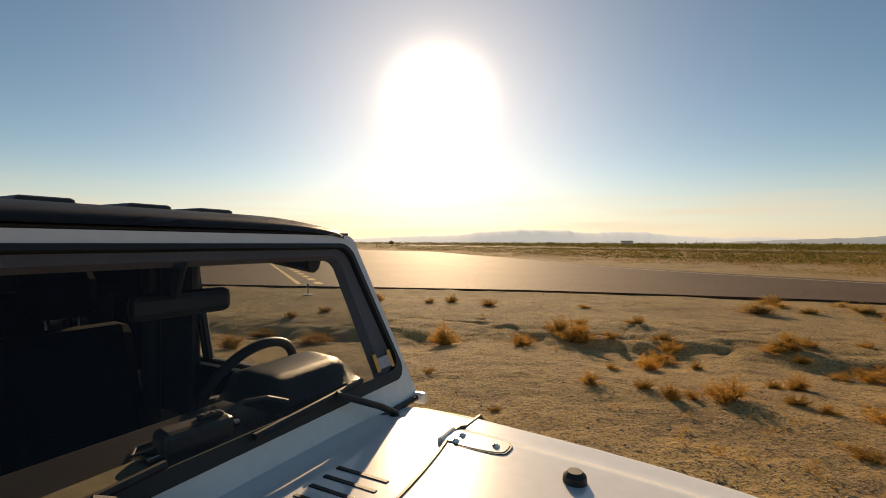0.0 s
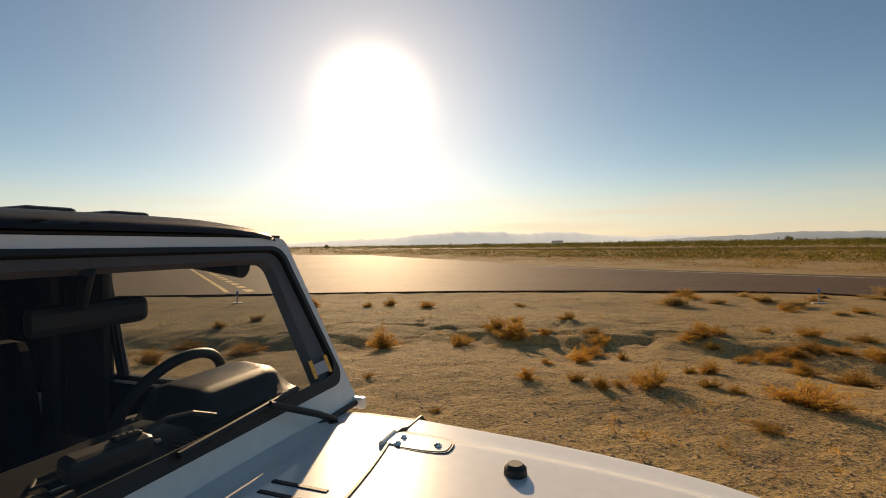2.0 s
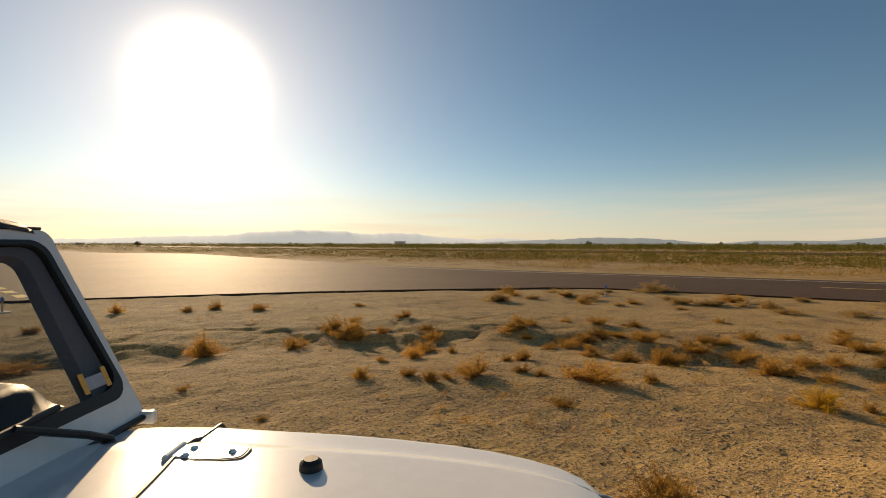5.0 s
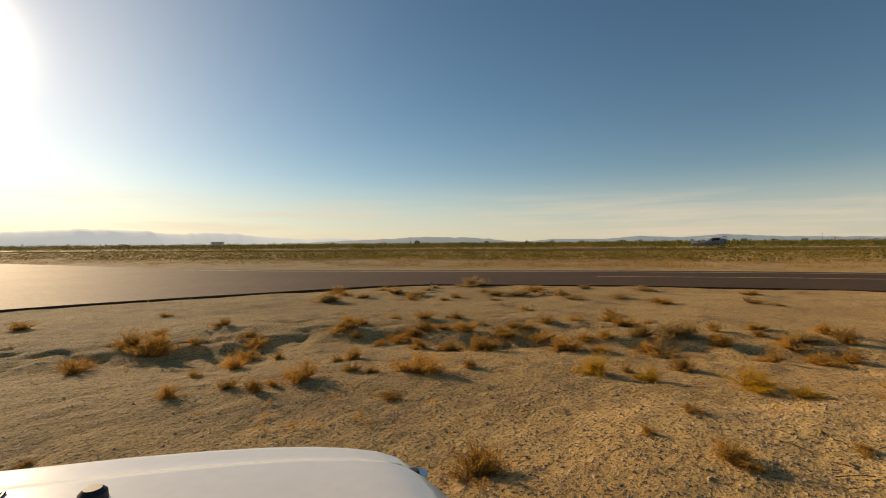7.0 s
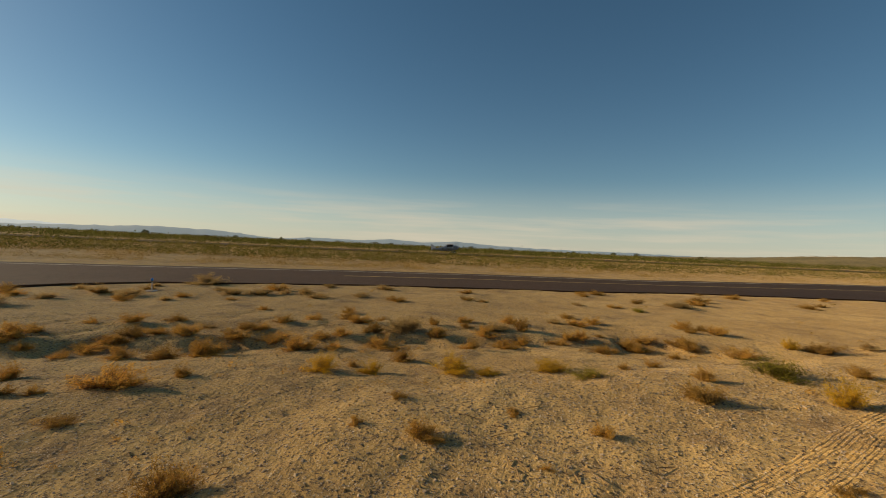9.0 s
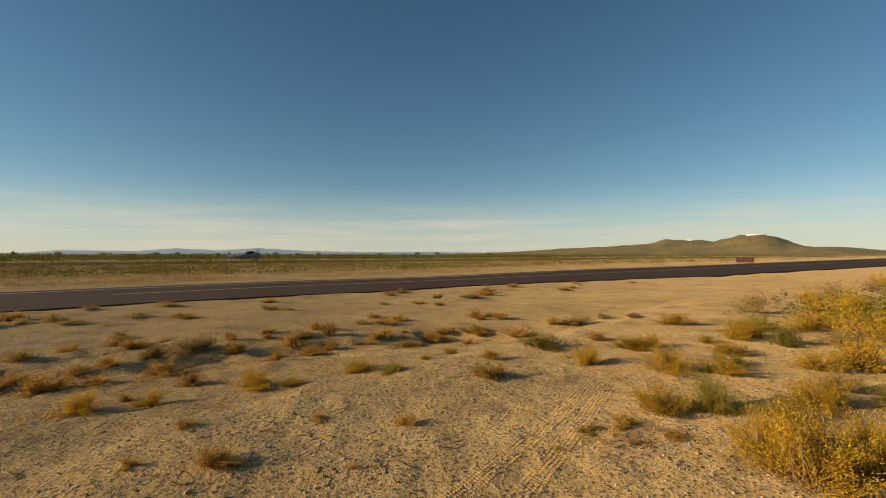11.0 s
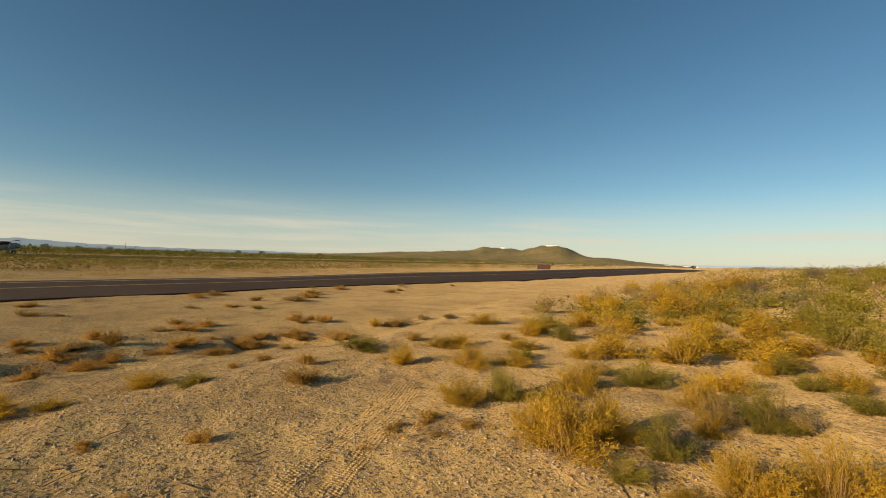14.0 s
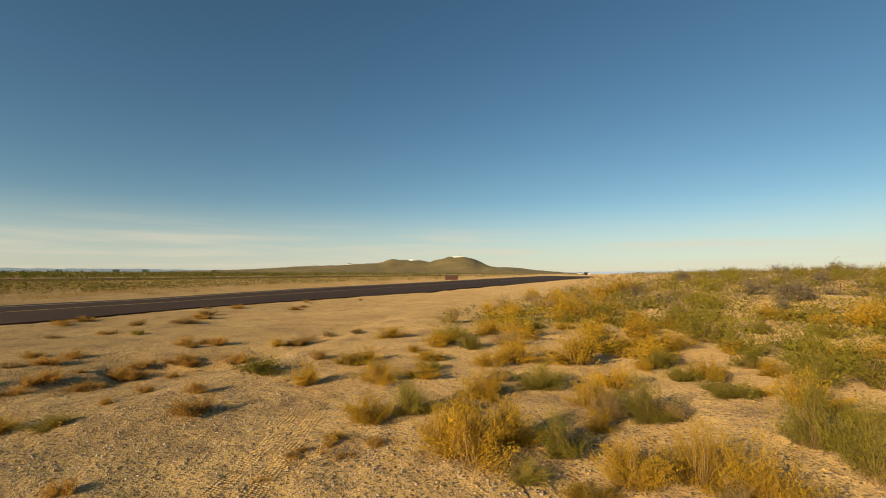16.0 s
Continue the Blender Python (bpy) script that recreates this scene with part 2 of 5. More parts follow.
BLUE_LENS = material("blue glass lens", (0.03, 0.16, 0.55), 0.15, vary=0.1, sizes=(0.01, 0.1), bump=0)
BROWN_BOARD = material("rust brown sign board", (0.075, 0.024, 0.014), 0.7, vary=0.3, sizes=(0.1, 1.0), bump=0.1)
WHITE_WALL = material("white metal cladding", (0.75, 0.74, 0.70), 0.6, vary=0.1, sizes=(0.3, 4.0), bump=0)
DARK_METAL = material("dark weathered metal", (0.08, 0.075, 0.07), 0.6, 0.3, vary=0.2, sizes=(0.1, 1.0), bump=0)
PLANE_DARK = material("dark blue grey aircraft paint", (0.24, 0.26, 0.29), 0.35, vary=0.15, sizes=(0.1, 1.0), bump=0)
PLANE_PALE = material("silver aircraft paint", (0.45, 0.47, 0.5), 0.35, 0.3, vary=0.1, sizes=(0.1, 1.0), bump=0)
HILL = material("scrubby hillside", (0.215, 0.17, 0.048), 0.95, vary=0.35, sizes=(6.0, 60.0), bump=0.6, tone=(0.33, 0.225, 0.08), grain=4.0)
# air haze is put into both ridges as a blue-grey glow
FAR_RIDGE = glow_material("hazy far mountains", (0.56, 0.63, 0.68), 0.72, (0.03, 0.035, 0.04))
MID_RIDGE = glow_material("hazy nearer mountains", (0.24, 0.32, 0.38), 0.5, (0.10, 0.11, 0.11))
LEAF = material("dark far tree leaves", (0.06, 0.07, 0.025), 0.9, vary=0.4, sizes=(0.3, 3.0), bump=0, island=0.3, specular=0.2, through=0.45)


# ---- builders ----
def mesh_from(name, verts, faces, mat, soft=False):
    me = bpy.data.meshes.new(name)
    me.from_pydata(verts, [], faces)
    me.materials.append(mat)
    if soft:
        me.shade_smooth()
    me.update()
    return me


def part(name, bm, mat, parent=None, label="", soft=False):
    """Links a bmesh as one mesh object under a thing or a part."""
    me = bpy.data.meshes.new(name)
    bmesh.ops.recalc_face_normals(bm, faces=bm.faces)
    bm.to_mesh(me)
    bm.free()
    me.materials.append(mat)
    if soft:
        me.shade_smooth()
    ob = new(name, me)
    ob.parent = parent
    return tagged(ob, label)


def box(bm, x0, x1, y0, y1, z0, z1, bevel=0.0, m=None):
    made = bmesh.ops.create_cube(bm, size=1)["verts"]
    for v in made:
        v.co = Vector(((x0 + x1) / 2 + v.co.x * (x1 - x0), (y0 + y1) / 2 + v.co.y * (y1 - y0), (z0 + z1) / 2 + v.co.z * (z1 - z0)))
    if bevel:
        edges = list({e for v in made for e in v.link_edges})
        made = list({v for f in bmesh.ops.bevel(bm, geom=edges, offset=bevel, segments=2, affect="EDGES", profile=0.5)["faces"] for v in f.verts} | {v for v in made if v.is_valid})
    if m:
        bmesh.ops.transform(bm, matrix=m, verts=[v for v in made if v.is_valid])
    return bm


def boxed(*a, **k):
    return box(bmesh.new(), *a, **k)


def rod(bm, a, b, r0, r1=None, seg=8):
    a, b = Vector(a), Vector(b)
    m = Matrix.Translation((a + b) / 2) @ (b - a).to_track_quat("Z", "Y").to_matrix().to_4x4()
    bmesh.ops.create_cone(bm, cap_ends=True, segments=seg, radius1=r0, radius2=r0 if r1 is None else r1, depth=(b - a).length, matrix=m)
    return bm


def tube(bm, points, r, seg=8, closed=False):
    """A round bar along a line of points."""
    pts = [Vector(p) for p in points]
    rings, n = [], len(pts)
    for i, p in enumerate(pts):
        ahead = (pts[(i + 1) % n] if closed or i < n - 1 else p) - (pts[i - 1] if closed or i else p)
        q = ahead.to_track_quat("Z", "Y")
        rings.append([bm.verts.new(p + q @ Vector((r * math.cos(k * math.tau / seg), r * math.sin(k * math.tau / seg), 0))) for k in range(seg)])
    for i in range(n if closed else n - 1):
        a, b = rings[i], rings[(i + 1) % n]
        for k in range(seg):
            bm.faces.new((a[k], a[(k + 1) % seg], b[(k + 1) % seg], b[k]))
    if not closed:
        bm.faces.new(rings[0][::-1]), bm.faces.new(rings[-1])
    return bm


def sheet(bm, rows):
    """A skin over rows of points."""
    vs = [[bm.verts.new(p) for p in row] for row in rows]
    for a, b in zip(vs, vs[1:]):
        for i in range(len(a) - 1):
            bm.faces.new((a[i], a[i + 1], b[i + 1], b[i]))
    return bm


def slab(bm, outline, z0, z1, holes=()):
    """A flat plate with an outline of (x, y)."""
    low, high = [bm.verts.new((x, y, z0)) for x, y in outline], [bm.verts.new((x, y, z1)) for x, y in outline]
    bm.faces.new(high), bm.faces.new(low[::-1])
    n = len(low)
    for i in range(n):
        bm.faces.new((low[i], low[(i + 1) % n], high[(i + 1) % n], high[i]))
    return bm


def thing(name, m, label, category, group="", kind=""):
    ob = new(name)
    ob.matrix_world = m
    return tagged(ob, label, category, group, kind)


# ---- the lie of the land ----
GULLY = [(-14, 12.2), (-5, 10.3), (0.6, 9.3), (2.7, 8.9), (5.0, 8.0), (6.7, 6.5), (8.0, 4.6), (8.8, 2.5), (9.6, 0.5), (10.3, -1.6), (10.6, -3.4), (10.4, -5.6), (9.8, -8.5)]
ALONG, ACROSS = (0.4, -0.917), (0.917, 0.4)  # along and across the taxiway


def smooth(a, b, v):
    s = min(1.0, max(0.0, (v - a) / (b - a)))
    return s * s * (3 - 2 * s)


def gully_side(x, y):
    """Metres past the bank's edge (positive: beyond it), and how far along the line."""
    best = (1e9, 0, 0)
    for i, ((ax, ay), (bx, by)) in enumerate(zip(GULLY, GULLY[1:])):
        ux, uy = bx - ax, by - ay
        s = min(1.0, max(0.0, ((x - ax) * ux + (y - ay) * uy) / (ux * ux + uy * uy)))
        dx, dy = x - ax - s * ux, y - ay - s * uy
        d = math.hypot(dx, dy)
        if d < best[0]:
            best = (d, 1 if ux * dy - uy * dx > 0 else -1, i + s)
    return best[0] * best[1], best[2]


def soft_noise(x, y, size, seed=0.0):
    return noise.noise((x / size, y / size, seed))


def height(x, y):
    r = math.hypot(x, y)
    across, along = x * ACROSS[0] + y * ACROSS[1], x * ALONG[0] + y * ALONG[1]
    z = 0.0
    if r < 120:
        z += 0.045 * soft_noise(x, y, 2.3) + 0.02 * soft_noise(x, y, 0.6, 5) * (1 if r < 25 else 0)
    if r < 20:
        side, run = gully_side(x, y)
        side += 0.55 * soft_noise(x, y, 1.3, 3) + 0.20 * soft_noise(x, y, 0.4, 7) + 0.06 * soft_noise(x, y, 0.15, 17)
        deep = 0.20 * smooth(0, 1.5, run) * smooth(12, 9.6, run) * max(0.25, 0.75 + 0.8 * soft_noise(x, y, 2.2, 11))
        if side > 0:
            z -= 0.06 * smooth(0.7, 0, side)
        elif side > -0.65:
            z -= 0.06 + deep * smooth(0, -0.65, side)
        else:
            z -= (0.06 + deep) * smooth(-3.4, -0.65, side)
        z += (0.02 * soft_noise(x, y, 0.22, 9) + 0.05 * max(0.0, soft_noise(x, y, 0.5, 19)) * smooth(2.0, 0.2, abs(side))) * smooth(14, 9, r)
        z -= 0.05 * smooth(0.03, 0.0, abs(soft_noise(x, y, 1.5, 31))) * smooth(2.2, 0.6, abs(side)) * smooth(0, 2, run)
        # the gravelled rise in the foreground
        z += 0.15 * smooth(-0.35, 0.7, -(x - 4.9) * 0.865 - (y - 1.3) * 0.5 + 0.25 * soft_noise(x, y, 0.9, 13)) * smooth(2.2, 0.4, y)
    z += (1.25 * smooth(2.5, -9, across) * smooth(7, 24, along) * smooth(900, 300, r)) * (1 + 0.15 * soft_noise(x, y, 7, 21))
    z += 0.5 * smooth(-3, -13, across) * smooth(16, 34, along) * smooth(900, 300, r)
    return z


# pavement: the taxiway with its fillet and the branch towards the runway
NEAR_EDGE = [(104.4, -271), (57.2, -112), (40, -64), (30.9, -37), (28.0, -30.3), (25.4, -18.5), (23.0, -9.0), (20.4, -3.5), (19.4, 0.0), (17.5, 5.2), (14.2, 11.2), (12.4, 12.6), (10.3, 13.4), (7.3, 14.6), (4.1, 15.7), (0.2, 16.6), (-5.6, 17.8), (-28, 23), (-80, 40)]
FAR_EDGE = [(-95, 92), (-80, 200), (-34, 180), (-9, 98), (4, 83), (10.8, 50), (14.5, 32), (17.4, 24.3), (20.3, 18.9), (25.8, 9.2), (29.2, 1.5), (32.8, -9.5), (43, -27.5), (54.5, -54.5), (94.6, -141), (165, -300)]
PAVED = NEAR_EDGE + FAR_EDGE


def inside(x, y, outline):
    hit = False
    for (ax, ay), (bx, by) in zip(outline, outline[1:] + outline[:1]):
        if (ay > y) != (by > y) and x < ax + (y - ay) / (by - ay) * (bx - ax):
            hit = not hit
    return hit


def build_ground():
    """One sheet from under the camera to the horizon: rings that widen with distance."""
    radii, r = [0.0], 0.5
    while r < 4700:
        radii.append(r)
        r += 0.11 if r < 3 else 0.065 if r < 11.5 else 0.16 if r < 20 else 0.5 if r < 40 else r * 0.06
    turns = 512
    verts, faces = [(0, 0, height(0, 0))], []
    for r in radii[1:]:
        for k in range(turns):
            a = k * math.tau / turns
            x, y = r * math.sin(a), r * math.cos(a)
            if r < 300:
                z = height(x, y)
                if 15 < r and inside(x, y, PAVED):
                    z = -0.12
                across = x * ACROSS[0] + y * ACROSS[1]
                if 88 < across < 132:
                    z = -0.12
            else:
                z = -0.1
            verts.append((x, y, z))
    for k in range(turns):
        faces.append((0, 1 + (k + 1) % turns, 1 + k))
    for i in range(len(radii) - 2):
        a, b = 1 + i * turns, 1 + (i + 1) * turns
        for k in range(turns):
            j = (k + 1) % turns
            faces.append((a + k, a + j, b + j, b + k))
    ground = new("ground", mesh_from("ground", verts, faces, DIRT, True))
    tagged(ground, "dry pale desert dirt with a washed-out gully", "ground", kind="structure")


build_ground()
taxiway = part("taxiway", slab(bmesh.new(), PAVED, -0.3, 0.05), ASPHALT)
tagged(taxiway, "dark asphalt taxiway with a wide branch", "taxiway", kind="structure")
runway_rows = [[(ALONG[0] * s + ACROSS[0] * a, ALONG[1] * s + ACROSS[1] * a) for s in (-260, 900)] for a in (98, 122)]
runway = part("runway", slab(bmesh.new(), [*runway_rows[0], *runway_rows[1][::-1]], -0.3, 0.045), ASPHALT)
tagged(runway, "distant straight asphalt runway", "runway", kind="structure")


def strip(bm, line, width, z, pieces=None):
    """A painted line along points, in lengths (paint, gap) if given."""
    for (ax, ay), (bx, by) in zip(line, line[1:]):
        long = math.hypot(bx - ax, by - ay)
        ux, uy = (bx - ax) / long, (by - ay) / long
        s = 0.0
        while s < long:
            e = min(long, s + (pieces[0] if pieces else long))
            c = [(ax + ux * p - uy * q, ay + uy * p + ux * q, z) for p, q in ((s, -width / 2), (e, -width / 2), (e, width / 2), (s, width / 2))]
            bm.faces.new([bm.verts.new(p) for p in c])
            s = e + (pieces[1] if pieces else 0.01)
    return bm


lines = tagged(new("taxiway_marking"), "worn yellow and pale painted lines on asphalt", "marking", kind="structure")
edge_line = [(x - 1.1, y - 0.5) for x, y in FAR_EDGE[6:]]
part("edge_line", strip(bmesh.new(), edge_line, 0.16, 0.055), PALE_PAINT, lines)
part("centre_line", strip(bmesh.new(), [(21.5, 7.2), (24.5, 0.8), (28, -9.3), (34.5, -24), (41.5, -43), (75, -126), (133, -285)], 0.15, 0.055), YELLOW_PAINT, lines)
part("holding_line", strip(bmesh.new(), [(-3.5, 18.2), (-12.6, 43.5), (-18.3, 57.5)], 0.3, 0.055, (1.1, 0.8)), YELLOW_PAINT, lines)
part("holding_line", strip(bmesh.new(), [(-4.3, 18.2), (-13.4, 43.5), (-19.1, 57.5)], 0.18, 0.055), YELLOW_PAINT, lines)


# ---- distance ----
def eased(profile, a):
    for (p, u), (q, v) in zip(profile, profile[1:]):
        if p <= a <= q:
            s = (a - p) / (q - p)
            return u + (v - u) * s
    return 0.0


def ridge(name, profile, far, mat, label, rough):
    """A range of hills: heights in degrees over the plain, by bearing."""
    verts, faces, rows = [], [], 7
    a0, a1 = profile[0][0], profile[-1][0]
    steps = int((a1 - a0) * 5)
    for i in range(steps + 1):
        a = a0 + (a1 - a0) * i / steps
        top = far * math.tan(radians(max(0.02, eased(profile, a) + rough * (noise.noise((a * 0.9, 2, 0)) + 0.35 * noise.noise((a * 2.1, 7, 0))))))
        for k in range(rows):
            u = k / (rows - 1)
            r = far * (0.9 + 0.2 * u)
            z = top * math.sin(u * math.pi) ** 1.3 * (1 + 0.05 * noise.noise((a * 0.7, u * 3, 3)) * (0 if k == rows // 2 else 1))
            verts.append((r * math.sin(radians(a)), r * math.cos(radians(a)), z + 1.7 * math.sin(u * math.pi) - 2 * (k in (0, rows - 1))))
    for i in range(steps):
        for k in range(rows - 1):
            p = i * rows + k
            faces.append((p, p + 1, p + rows + 1, p + rows))
    return tagged(new(name, mesh_from(name, verts, faces, mat, True)), label, "mountains", kind="structure")


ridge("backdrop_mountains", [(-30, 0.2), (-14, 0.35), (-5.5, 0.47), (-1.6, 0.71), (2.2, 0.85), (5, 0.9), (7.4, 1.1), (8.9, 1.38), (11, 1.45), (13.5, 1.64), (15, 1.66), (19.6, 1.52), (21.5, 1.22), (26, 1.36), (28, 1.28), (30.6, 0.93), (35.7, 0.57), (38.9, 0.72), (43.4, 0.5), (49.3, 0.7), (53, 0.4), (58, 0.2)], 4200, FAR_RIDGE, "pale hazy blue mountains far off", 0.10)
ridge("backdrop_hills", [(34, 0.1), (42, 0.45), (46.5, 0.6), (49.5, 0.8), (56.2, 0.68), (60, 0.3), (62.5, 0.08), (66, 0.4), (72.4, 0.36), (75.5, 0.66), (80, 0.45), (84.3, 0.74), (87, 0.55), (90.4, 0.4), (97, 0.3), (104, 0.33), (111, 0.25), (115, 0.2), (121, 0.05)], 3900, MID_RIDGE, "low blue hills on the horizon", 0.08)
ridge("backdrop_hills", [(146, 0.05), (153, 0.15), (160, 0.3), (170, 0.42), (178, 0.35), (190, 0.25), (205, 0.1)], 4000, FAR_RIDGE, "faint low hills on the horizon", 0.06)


def build_butte():
    profile = [(106, 0.0), (110.4, 0.16), (116.8, 0.42), (120.7, 0.72), (126.5, 0.95), (130.3, 1.16), (131.3, 1.45), (132.2, 1.7), (134.6, 1.62), (136.8, 1.48), (138, 1.72), (139.2, 1.96), (141.6, 2.08), (142.4, 1.85), (143.2, 1.45), (144.6, 0.85), (147.7, 0.68), (150.3, 0.4), (153, 0.2), (156, 0.0)]
    verts, faces, rows, steps = [], [], 15, 250
    for i in range(steps + 1):
        a = 106 + 50 * i / steps
        top = 1500 * math.tan(radians(eased(profile, a)))
        for k in range(rows):
            u = k / (rows - 1)
            r = 1150 + 700 * u
            shape = math.sin(u * math.pi) ** (0.7 + 1.6 * smooth(20, 40, top))
            z = top * shape * (1 + 0.10 * noise.noise((a * 0.8, u * 6, 3))) + 0.9 * noise.noise((a * 2.5, u * 9, 4)) * shape + 1.6 * math.sin(u * math.pi)
            verts.append((r * math.sin(radians(a)), r * math.cos(radians(a)), z - (1.5 if k in (0, rows - 1) else 0)))
    for i in range(steps):
        for k in range(rows - 1):
            p = i * rows + k
            faces.append((p, p + 1, p + rows + 1, p + rows))
    tagged(new("butte", mesh_from("butte", verts, faces, HILL, True)), "low scrub-covered butte with a rocky end", "hill", kind="structure")


build_butte()


def bearing(a, r, z=0.0):
    return Vector((r * math.sin(radians(a)), r * math.cos(radians(a)), z))


def house(name, a, r, long, deep, tall, z, label, mat=WHITE_WALL, pitched=True):
    at = bearing(a, r, z)
    h = thing(name, Matrix.Translation(at) @ pose(0, 0, 0, 0, 0, -a), label, "building", "far buildings")
    part("wall", boxed(-long / 2, long / 2, -deep / 2, deep / 2, -0.5, tall, 0.05), mat, h)
    bm = bmesh.new()
    up = tall * 0.28 if pitched else 0.25
    rows = [[(x, -deep / 2 - 0.3, tall), (x, 0, tall + up), (x, deep / 2 + 0.3, tall)] for x in (-long / 2 - 0.3, long / 2 + 0.3)]
    sheet(bm, rows)
    bmesh.ops.solidify(bm, geom=bm.faces[:], thickness=0.2)
    part("roof", bm, STEEL_PAINT, h)
    for x in (-long * 0.25, long * 0.2):
        part("window", boxed(x - 0.5, x + 0.5, -deep / 2 - 0.06, -deep / 2 + 0.02, tall * 0.35, tall * 0.7), DARK_METAL, h)
    return h


house("metal_shed", 26.2, 395, 9.0, 6, 3.0, 0, "small pale metal shed on the scrub plain")
house("hilltop_building", 140.5, 1490, 34, 12, 5, 52, "long white building on top of the butte", pitched=False)
house("hilltop_building", 134.5, 1490, 16, 10, 5, 42, "white building on the shoulder of the butte", pitched=False)
house("hillside_house", 127.0, 1480, 14, 10, 5, 25, "white house on the low hillside")
house("hillside_house", 123.0, 1480, 20, 8, 3, 21, "pale low building on the hillside")
house("hillside_house", 121.6, 1480, 16, 8, 3, 19, "pale low building on the hillside")
house("roadside_house", 153.5, 1250, 16, 9, 4, 0, "white house beside the far road")
house("roadside_house", 155.2, 1300, 12, 8, 4, 0, "white house beside the far road")
house("roadside_house", 156.2, 1300, 10, 8, 4, 0, "white house beside the far road")


def mast(name, a, r, z, tall, label, arms):
    t = thing(name, Matrix.Translation(bearing(a, r, z)) @ pose(0, 0, 0, 0, 0, -a), label, "mast", "far masts")
    w = max(0.12, r * 0.00035)
    part("pole", rod(bmesh.new(), (0, 0, -1), (0, 0, tall), w, w * 0.7, 6), DARK_METAL, t)
    for i in range(arms):
        part("crossarm", boxed(-tall * 0.09, tall * 0.09, -w / 2, w / 2, tall * (0.92 - 0.12 * i), tall * (0.94 - 0.12 * i)), DARK_METAL, t)


mast("radio_mast", 140.8, 1495, 53, 12, "thin radio mast on top of the butte", 2)
mast("radio_mast", 141.5, 1495, 52, 7, "short radio mast on top of the butte", 1)
mast("utility_pole", 92.3, 620, 0, 9, "wooden utility pole on the plain", 1)
mast("utility_pole", 97.0, 640, 0, 6.5, "wooden utility pole on the plain", 1)
mast("utility_pole", 33.3, 390, 0, 4.2, "short wooden post on the plain", 1)
mast("utility_pole", 34.0, 392, 0, 4.2, "short wooden post on the plain", 1)
mast("utility_pole", 147.5, 330, 0, 5, "pale slender post by the runway", 0)


def far_tree(a, r, tall, wide, seed):
    rng = random.Random(seed)
    t = thing("tree", Matrix.Translation(bearing(a, r, 0)), "dark desert tree standing alone on the plain", "tree", "trees on the plain")
    bm = rod(bmesh.new(), (0, 0, -0.3), (0.1, 0, tall * 0.5), tall * 0.06, tall * 0.03, 7)
    for i in range(5):
        q = i * 1.25 + rng.random()
        rod(bm, (0.1, 0, tall * 0.35), (wide * 0.35 * math.cos(q), wide * 0.35 * math.sin(q), tall * (0.6 + 0.2 * rng.random())), tall * 0.025, tall * 0.01, 5)
    part("trunk", bm, STEMS, t)
    verts, faces = [], []
    for i in range(420):
        q, e, d = rng.uniform(0, math.tau), rng.uniform(-1, 1), rng.random() ** 0.5
        c = Vector((wide / 2 * d * math.cos(q), wide / 2 * d * math.sin(q), tall * (0.5 + 0.45 * e * (1 - 0.5 * d))))
        n = len(verts)
        for k in range(3):
            verts.append(c + Vector((rng.gauss(0, 1), rng.gauss(0, 1), rng.gauss(0, 1))) * tall * 0.055)
        faces.append((n, n + 1, n + 2))
    crown = new("crown", mesh_from("crown", verts, faces, LEAF))
    crown.parent = t


far_tree(49.3, 346, 4.4, 4.2, 1)
far_tree(17.6, 301, 2.8, 5.0, 2)
far_tree(-2.25, 300, 3.2, 3.0, 3)
far_tree(-7.0, 290, 2.6, 4.5, 4)
far_tree(156, 420, 3.4, 4.0, 5)
for i, (a, r, tall) in enumerate([(162, 300, 3.4), (168, 300, 3.0), (171, 290, 3.6), (176, 310, 3.0), (103, 700, 6), (105.5, 720, 6), (98.5, 700, 5), (112, 760, 6), (58, 560, 4.5), (63, 600, 4), (66, 620, 5), (69.5, 640, 4.5), (74, 600, 5), (76, 660, 5), (80, 640, 4), (86, 650, 5.5), (88.5, 690, 5), (91, 700, 5), (39, 420, 3.2), (55, 430, 3)]):
    far_tree(a, r, tall, tall * 1.4, 20 + i)


def build_sign():
    at = Vector((68.3, -80.9, 0))
    s = thing("taxiway_sign", Matrix.Translation(at) @ pose(0, 0, 0, 0, 0, -139.7), "rust brown guidance sign board facing the taxiway", "sign")
    part("board", boxed(-1.45, 1.45, -0.12, 0.12, 0.18, 1.15, 0.03), BROWN_BOARD, s)
    part("frame", boxed(-1.52, 1.52, -0.09, 0.09, 1.152, 1.23, 0.01), DARK_METAL, s)
    for x in (-1.1, 0, 1.1):
        part("leg", rod(bmesh.new(), (x, 0, -0.2), (x, 0, 0.2), 0.06, 0.06, 8), DARK_METAL, s)


build_sign()


